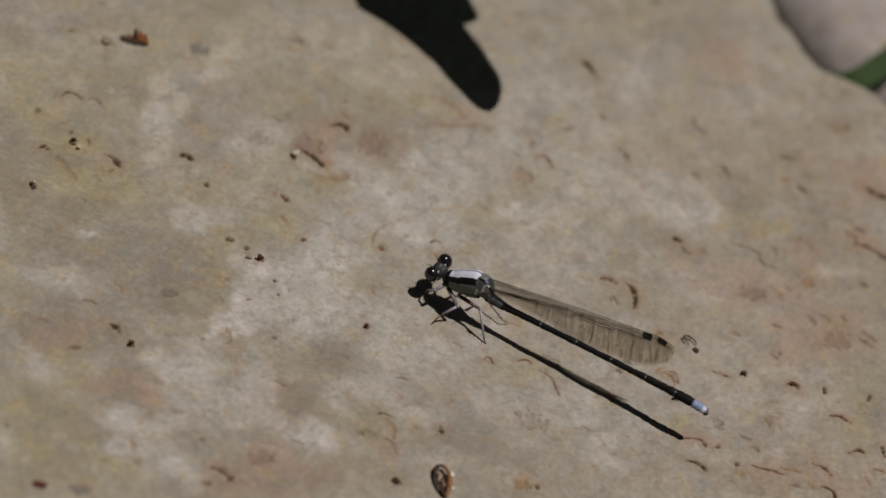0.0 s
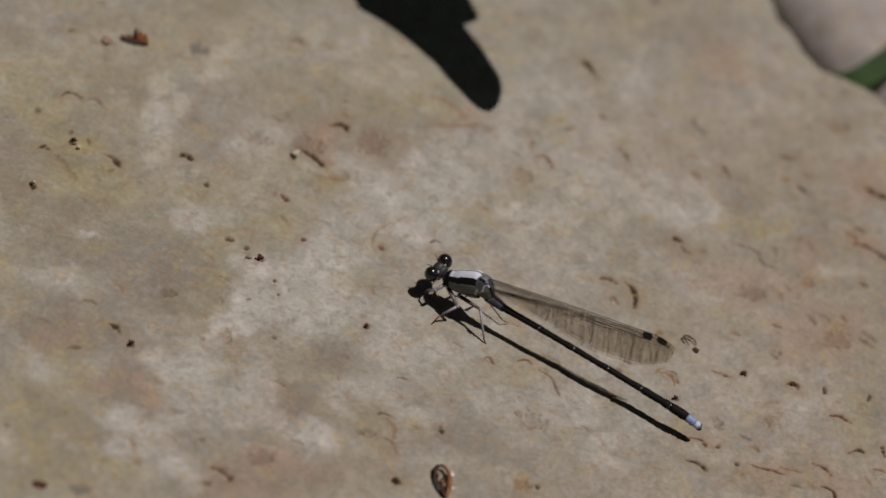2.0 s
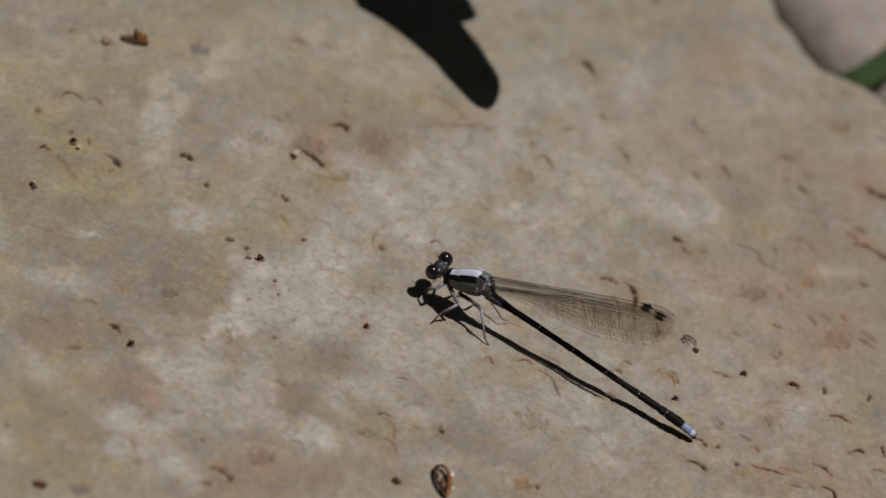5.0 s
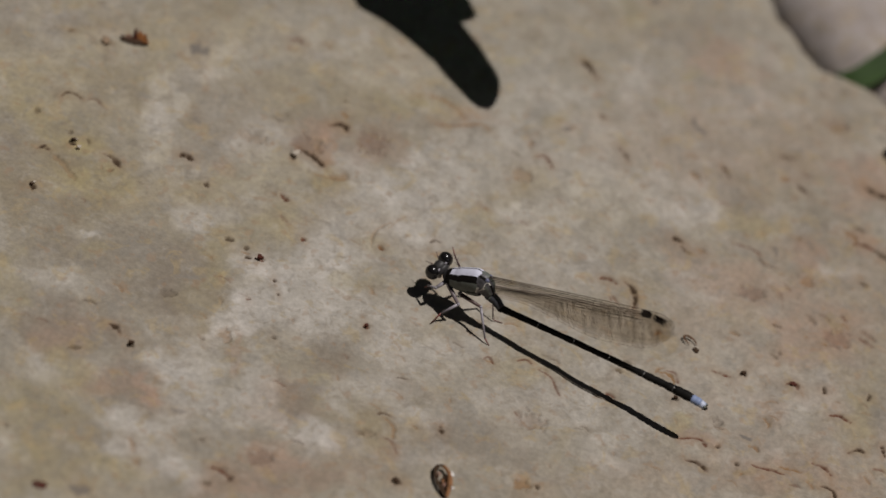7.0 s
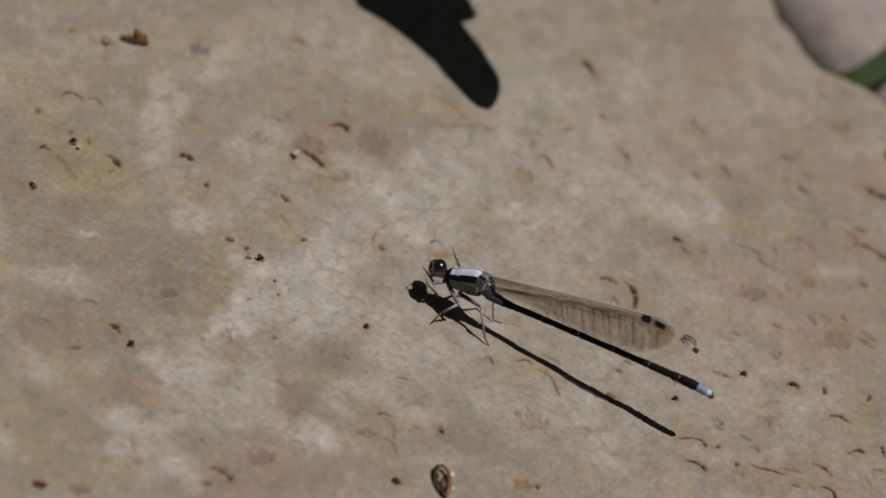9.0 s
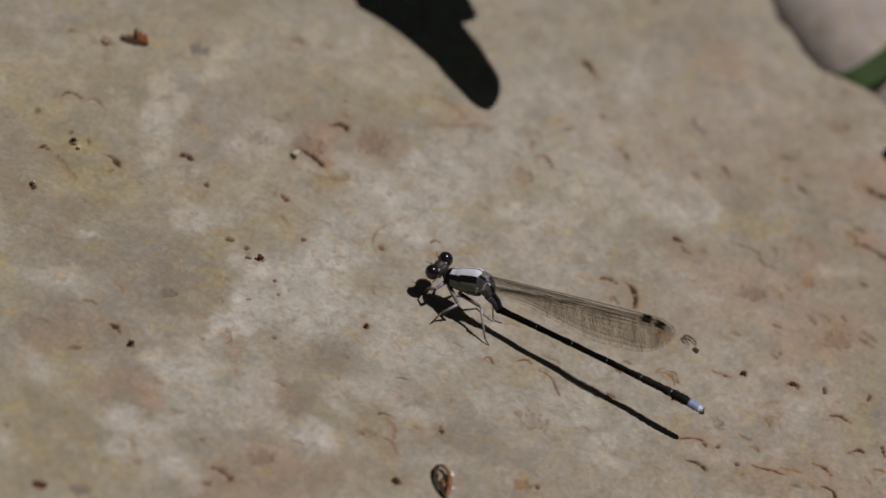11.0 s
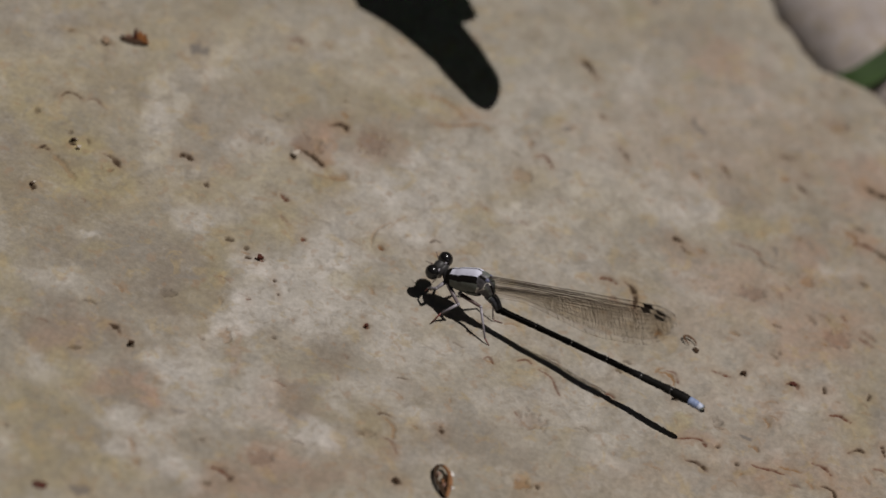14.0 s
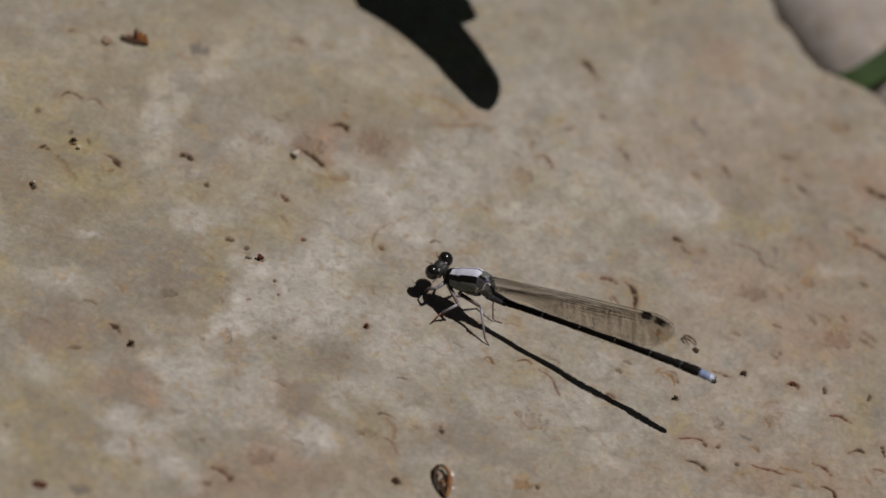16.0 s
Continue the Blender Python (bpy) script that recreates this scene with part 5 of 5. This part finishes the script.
def build_loop(x, y, turn, length, width, thick, label):
    """A strip of bark closed to a drop: a round head, two arms that meet in a tail."""
    ob = thing("bark_loop", mm_pose(x, y, 0.15, 0, 0, turn), label, "debris", "scraps on the stone")
    rnd = random.Random(21)
    for name, a0, a1, mat, fat in (("dark_arm", 20, 205, DARK_BARK, 1.0), ("rusty_arm", 195, 350, CURL_BARK, 1.15)):
        pts, rad = [], []
        for i in range(15):
            a = radians(a0 + (a1 - a0) * i / 14)
            side = -math.sin(a) * math.sin(a / 2) ** 1.1
            pts.append((0.5 * length * math.cos(a), 0.62 * width * side, 0.25 + 0.35 * math.sin(a / 2) + 0.08 * rnd.random()))
            rad.append(thick * fat * (0.55 + 0.45 * math.sin(math.pi * i / 14)) * rnd.uniform(0.75, 1.2))
        part(name, tube(pts, rad, 7), mat, ob)
    for k in range(5):
        f = -0.28 + 0.12 * k
        part("crumb", ball((f * length, rnd.uniform(-0.3, 0.25), 0.3), (rnd.uniform(0.25, 0.4), rnd.uniform(0.16, 0.28), 0.2), 8, 6), (PINK_CHIP, DARK_BARK, CURL_BARK)[k % 3], ob, smooth=False)
    return ob


# The first, dark plate is added where the upright flake's shadow lies.
build_flake(-43.7, 17.8, 2, (3.6, 0.9, 0.0), (DARK_BARK,), "dark wedge in place of the upright flake's shadow", 2, 4)
build_sliver(-43.0, 18.3, 8, ((-0.7, 0), (-0.55, 1.0), (-0.1, 1.7), (0.25, 1.15), (0.7, 1.35), (0.95, 0.6), (1.25, 0)), BARK, "upright orange-brown bark flake behind a dark strip")
build_sliver(-43.5, 17.9, 14, ((-0.35, 0), (-0.3, 1.2), (-0.25, 2.2), (0.0, 2.0), (0.25, 1.0), (0.5, 0)), RUST, "thin red-brown bark splinter standing on the stone")
build_sliver(-44.3, 17.8, 2, ((-0.6, 0), (-0.5, 0.7), (0.0, 1.1), (0.5, 0.8), (0.65, 0)), PINK_CHIP, "pale brown bark chip beside a splinter")
build_loop(8.1, -37.0, -68, 4.5, 1.75, 0.27, "dark bark strip curled into a drop-shaped loop on the stone")
build_curl(31.1, -2.3, -20, 0.85, 0.5, 290, 0.13, TWIST, "thin rusty bark curl on the stone")
build_flake(32.1, -3.4, -30, (0.9, 0.7, 0.2), (DARK_BARK,), "small dark bark crumb on the stone", 9)
build_flake(8.7, -35.3, 30, (0.8, 0.65, 0.0), (CHALK,), "tiny white crumb beside the dark bark curl", 41)
build_flake(9.2, -37.2, 30, (0.65, 0.40, 0.0), (CHALK,), "tiny white crumb beside the dark bark curl", 42)
build_flake(-44.6, -2.8, 30, (0.6, 0.5, 0.0), (HUSK,), "tiny white crumb on the stone", 44)
build_flake(-46.7, 16.5, 0, (1.1, 1.0, 0.1), (SEED,), "small brown seed on the stone", 12)
build_flake(-45.6, -1.8, 20, (0.7, 0.3, 0.0), (DARK_BARK, HUSK), "tiny black and white crumb on the stone", 13)
build_flake(-48.0, -11.2, 60, (0.7, 0.4, 0.0), (DARK_BARK, HUSK), "tiny black and white crumb on the stone", 14)
build_flake(-20.4, 7.8, 60, (1.3, 0.7, 0.3), (HUSK,), "pale husk crumb beside a groove in the stone", 15)
build_flake(-33.8, -56.0, 0, (1.7, 1.0, 0.1), (RUST,), "red-brown crumb on the stone", 17)

for x, y, turn, size, mat in ((-5.7, -16.5, 0, 0.55, RUST), (38.2, -4.5, 20, 0.7, DARK_BARK), (44.2, -3.8, -10, 0.9, RUST), (-20.0, -11.2, -15, 0.9, RUST), (-30.3, -30.9, 10, 0.75, DARK_BARK),
                              (3.0, -38.7, 0, 0.9, DARK_BARK), (31.1, -12.0, -20, 0.6, DARK_BARK)):
    build_flake(x, y, turn, (size, size * 0.7, 0.0), (mat,), "tiny dark grit crumb on the stone" if mat is DARK_BARK else "tiny rusty grit crumb on the stone", int(x * 7) % 50 + 60, 5)


# ---- what moves ----
def rest(hip, a, b):
    """Axes set by two directions from a joint."""
    u = a.normalized()
    w = u.cross(b).normalized()
    return Matrix((u, w.cross(u), w)).transposed()


def hang(a):
    """How far the abdomen hangs from its first joint, 0 to 1."""
    return min(max((-a - 12) / 20, 0), 1)


def first_bend(a, b):
    """The tilt of the abdomen's first segment, which bends less than its root as a whole."""
    return a + 0.5 * min(max(b - a, -34), 34) if b > a else a + 0.35 * (b - a)


def second_pose(a, b):
    """The second segment reaches from the end of the first to the joint of the long part."""
    end = BASE + Vector((math.cos(radians(a)), 0, math.sin(radians(a)))) * LINK
    f = radians(first_bend(a, b))
    start = BASE + Vector((math.cos(f), 0, math.sin(f))) * LINK * 0.5
    way = end - start
    return mm_pose(*start, 0, -math.degrees(math.atan2(way.z, way.x)), 0)


def motions():
    fly = MOVING["fly"]
    walk(fly, [(t, Matrix.Translation((0, 0, z * MM)) @ HOME) for t, z in ((0, -0.35), (3.5, -0.35), (3.9, -0.15), (4.2, -0.02), (6.3, 0), (16, 0))])
    bend = ((0, -3, 2.3), (0.5, -3, 2.1), (1, -5, 0.8), (1.5, -5, 0.9), (2, -8, -2.9), (2.5, -10, -4.7), (3, -10, -4.2), (3.2, -9, -3.8), (3.4, -8, -2.2), (3.5, -6, -0.2), (3.6, -3, 2.3), (3.7, -6, -0.9), (3.8, -8, -7.1), (3.9, -2, -7.8), (4, 12, -9.9), (4.1, 19, -10.7), (4.2, 19, -10.7))
    bend += ((4.7, 5, -9.2), (5.5, -16, -4.2), (6.3, -30, 0.1), (6.5, -27, 1.2), (6.6, -28, 0.5), (6.8, -30, 3.1), (7, -24, 4.8), (7.2, -12, 6.2), (7.5, 3, 8.7), (8, 4, 9.7), (8.5, 1, 6.8), (9, 2, 7.0), (9.2, 2, 7.6), (10.2, -16, 6.0), (11.3, -34, 3.2), (11.5, -34, 3.1), (11.7, -30, 3.4))
    bend += ((11.9, -20, 4.9), (12, -12, 7.2), (12.1, 3, 8.7), (12.3, 6, 11.7), (12.5, 6, 11.8), (12.6, 7, 12.6), (12.7, 6, 11.9), (12.8, -5, 3.1), (12.9, 5, -6.0), (13, 14, -10.6), (13.1, 19, -10.7), (13.2, 19, -10.7), (13.3, 10, -10.1), (13.5, 7, 5.7), (13.8, -33, 6.6), (14, -34, 4.5), (14.2, -36, -2.9))
    bend += ((14.4, -38, 0.2), (14.5, -38, -0.7), (14.6, -38, 2.1), (14.8, -20, -6.1), (14.9, -15, -3.3), (15, -3, 2.2), (15.1, 2, 7.4), (15.2, 5, 10.8), (15.3, 9, 14.1), (15.4, 10, 15.5), (15.5, 11, 16.0), (15.6, 8, 13.6), (15.7, 7, 12.8), (15.8, 7, 12.3), (16, 6, 11.7))
    walk(MOVING["abdomen_base"], [(t, mm_pose(*BASE, 0, -first_bend(a, b), 0)) for t, a, b in bend])
    walk(MOVING["second"], [(t, second_pose(a, b)) for t, a, b in bend])
    walk(MOVING["abdomen"], [(t, mm_pose(BASE.x + LINK * math.cos(radians(a)), 0, BASE.z + LINK * math.sin(radians(a)), 0, -(b + 0.7 + 0.7 * hang(a)), -0.8 * hang(a))) for t, a, b in bend])
    lift = ((0, 10.8, 14.4, 2.3), (3.5, 11.6, 15.1, 2.3), (3.7, 12.7, 16.1, 2.3), (3.8, 13.4, 16.7, 2.3), (3.9, 15.3, 18.5, 2.6), (4, 19.1, 19.1, 2.2), (4.1, 27.5, 25.4, 1.2), (4.2, 23.5, 24.8, 0.8), (6.3, 22.5, 24.4, 0), (6.5, 22.2, 24.3, 0))
    lift += ((7, 20.7, 23.4, 0), (7.5, 20.3, 23.0, 0), (8, 20.0, 22.8, 0), (8.5, 19.0, 21.8, 0), (9.2, 18.7, 21.6, 0), (11.3, 18.7, 21.6, 0), (12.5, 19.0, 21.8, 0), (12.9, 19.8, 22.6, 0), (13, 20.5, 23.2, 0), (13.1, 22.8, 24.3, 0))
    lift += ((13.2, 27.0, 26.8, 0), (13.3, 24.2, 25.1, 0), (13.5, 22.7, 24.5, 0.2), (14, 22.5, 24.4, 0.4), (15, 21.8, 24.1, 0.2), (15.5, 21.2, 23.9, 0), (16, 20.0, 22.8, 0))
    opened = ((0, 0.2), (3.7, 0.25), (4.1, 1.0), (6.5, 0.9), (7.0, 0.45), (7.5, 0.3), (9.2, 0.35), (11.3, 0.8), (13.0, 0.9), (13.2, 1.4), (14.0, 1.2), (15.5, 1.0), (16, 0.6))
    for name in ("forewing", "hindwing"):
        for s in (-1, 1):
            wing, root = MOVING[name, s]
            rows = []
            for t, fore, hind, side in lift:
                up = fore if name == "forewing" else hind
                apart = np.interp(t, *zip(*opened))
                rows.append((t, mm_pose(root.x, root.y + 0.12 * s, root.z, 0, -(up + 0.1 * s), 0.5 * apart * (s + 1) + side) @ Matrix.Rotation(radians(1.9 * apart * (s + 1)), 4, "X")))
            walk(wing, rows)
    turn = ((0, 26, -14), (7.1, 26, -14), (7.25, 12, -8), (7.4, -8, 0), (7.5, -16, 6), (7.6, -45, 30), (7.7, -18, 4), (7.8, -45, 30), (7.9, -85, 15), (8.0, -48, 32), (8.1, -112, 0), (8.2, -116, -4), (8.3, -108, 0),
            (8.5, -112, 0), (8.6, -80, 14), (8.7, -70, 18), (8.8, -50, 30), (8.9, -58, 24), (9.0, -46, 32), (9.1, -22, 8), (9.2, -4, -6), (9.6, 26, -14), (16, 26, -14))
    walk(MOVING["head"], [(t, mm_pose(-6.44, 0.52, 4.26) @ Matrix.Rotation(radians(z), 4, "Z") @ Matrix.Rotation(radians(a), 4, "X")) for t, a, z in turn])
    leg, hip = MOVING["far_hindleg"]
    low = rest(hip, Vector((3.68, 1.05, -3.6)), Vector((1.25, 1.4, 0)))
    high = rest(hip, Vector((3.96, 1.25, -3.35)), Vector((-0.2, 0.7, -0.68)))
    low_lying = (high @ low.transposed()).to_quaternion()
    walk(leg, [(t, Matrix.Translation((hip + Vector((0.3, 0.3, 0.1)) * k) * MM) @ Matrix.Identity(3).to_quaternion().slerp(low_lying, k).to_matrix().to_4x4())
               for t, k in ((0, 1), (4.3, 1), (5.0, 0.9), (5.6, 0.1), (6.2, 0), (16, 0))])
    leg, hip = MOVING["near_foreleg"]
    low = rest(hip, Vector((-0.6, -1.2, -0.7)), Vector((-2.0, -0.4, -2.8)))
    high = rest(hip, Vector((-1.3, -0.85, -0.25)), Vector((-3.3, -0.35, 0.6)))
    groom = (high @ low.transposed()).to_quaternion()
    rows = ((0, 0), (6.4, 0), (6.7, 0.5), (7.0, 0.1), (7.4, 0.4), (7.6, 0.9), (7.8, 0.5), (8.0, 1.0), (8.1, 0.6), (8.3, 0.9), (8.5, 1.0), (8.7, 0.6), (9.0, 0.7), (9.2, 0.2), (9.5, 0), (16, 0))
    walk(leg, [(t, Matrix.Translation(hip * MM) @ Matrix.Identity(3).to_quaternion().slerp(groom, k).to_matrix().to_4x4()) for t, k in rows])
    leg, hip = MOVING["foreleg"]
    low = rest(hip, Vector((-0.6, 1.2, -0.7)), Vector((-2.0, 0.4, -2.8)))
    high = rest(hip, Vector((0.6, 1.0, 1.46)), Vector((-1.37, 2.5, 2.73)))
    raised = (Matrix(high) @ low.transposed()).to_quaternion()
    rows = ((0, 0), (6.3, 0), (6.5, 0.5), (6.6, 0.85), (6.8, 0.4), (7.0, 1.0), (7.2, 0.5), (7.4, 0), (7.7, 0.3), (7.8, 0.95), (7.9, 0.2), (8.0, 1.0), (8.1, 0.2), (8.5, 0.1), (8.6, 0.9), (8.7, 0.3),
            (8.8, 1.0), (8.9, 0.3), (9.0, 1.0), (9.1, 0.2), (9.3, 0), (16, 0))
    walk(leg, [(t, Matrix.Translation(hip * MM) @ Matrix.Identity(3).to_quaternion().slerp(raised, k).to_matrix().to_4x4()) for t, k in rows])
    sway = ((0, 6, 3), (0.5, 2, 2), (1.5, 1, 2), (2, 6, 3), (3, 6, 3), (3.5, 8.5, 5), (4, 3, 2), (6.5, 0, 0), (8.5, 0.5, 0), (12, 1.5, 1), (14.5, 1.5, 1), (15, 4, 3), (15.5, 3, 3), (16, 2, 2))
    walk(MOVING["weed"], [(t, mm_pose(20.2 + 0.05 * a, 111.7 - 0.09 * b, -44)) for t, a, b in sway])
    reach = ((0, 3), (5.5, 3), (6.3, 0.9), (6.7, 0.5), (7.0, 0.4), (7.3, -0.1), (7.6, 0.25), (7.9, -0.65), (8.2, -0.4), (8.5, -0.4), (8.65, 0.3), (8.8, 1.0), (9.0, 0.7), (9.1, -0.4), (9.3, 0.2), (10.3, 0.6),
             (11.3, 0.25), (11.6, 0.5), (11.9, 0.6), (12.0, 0.4), (12.2, 0.7), (12.5, 0.5), (12.8, 0.35), (13.1, 0.6), (13.3, 0.4), (13.5, 0.8), (14.0, 2), (16, 3))
    walk(MOVING["weed_beside"], [(t, mm_pose(90.6 + d, 65.6 + 0.3 * d, -44)) for t, d in reach])


motions()
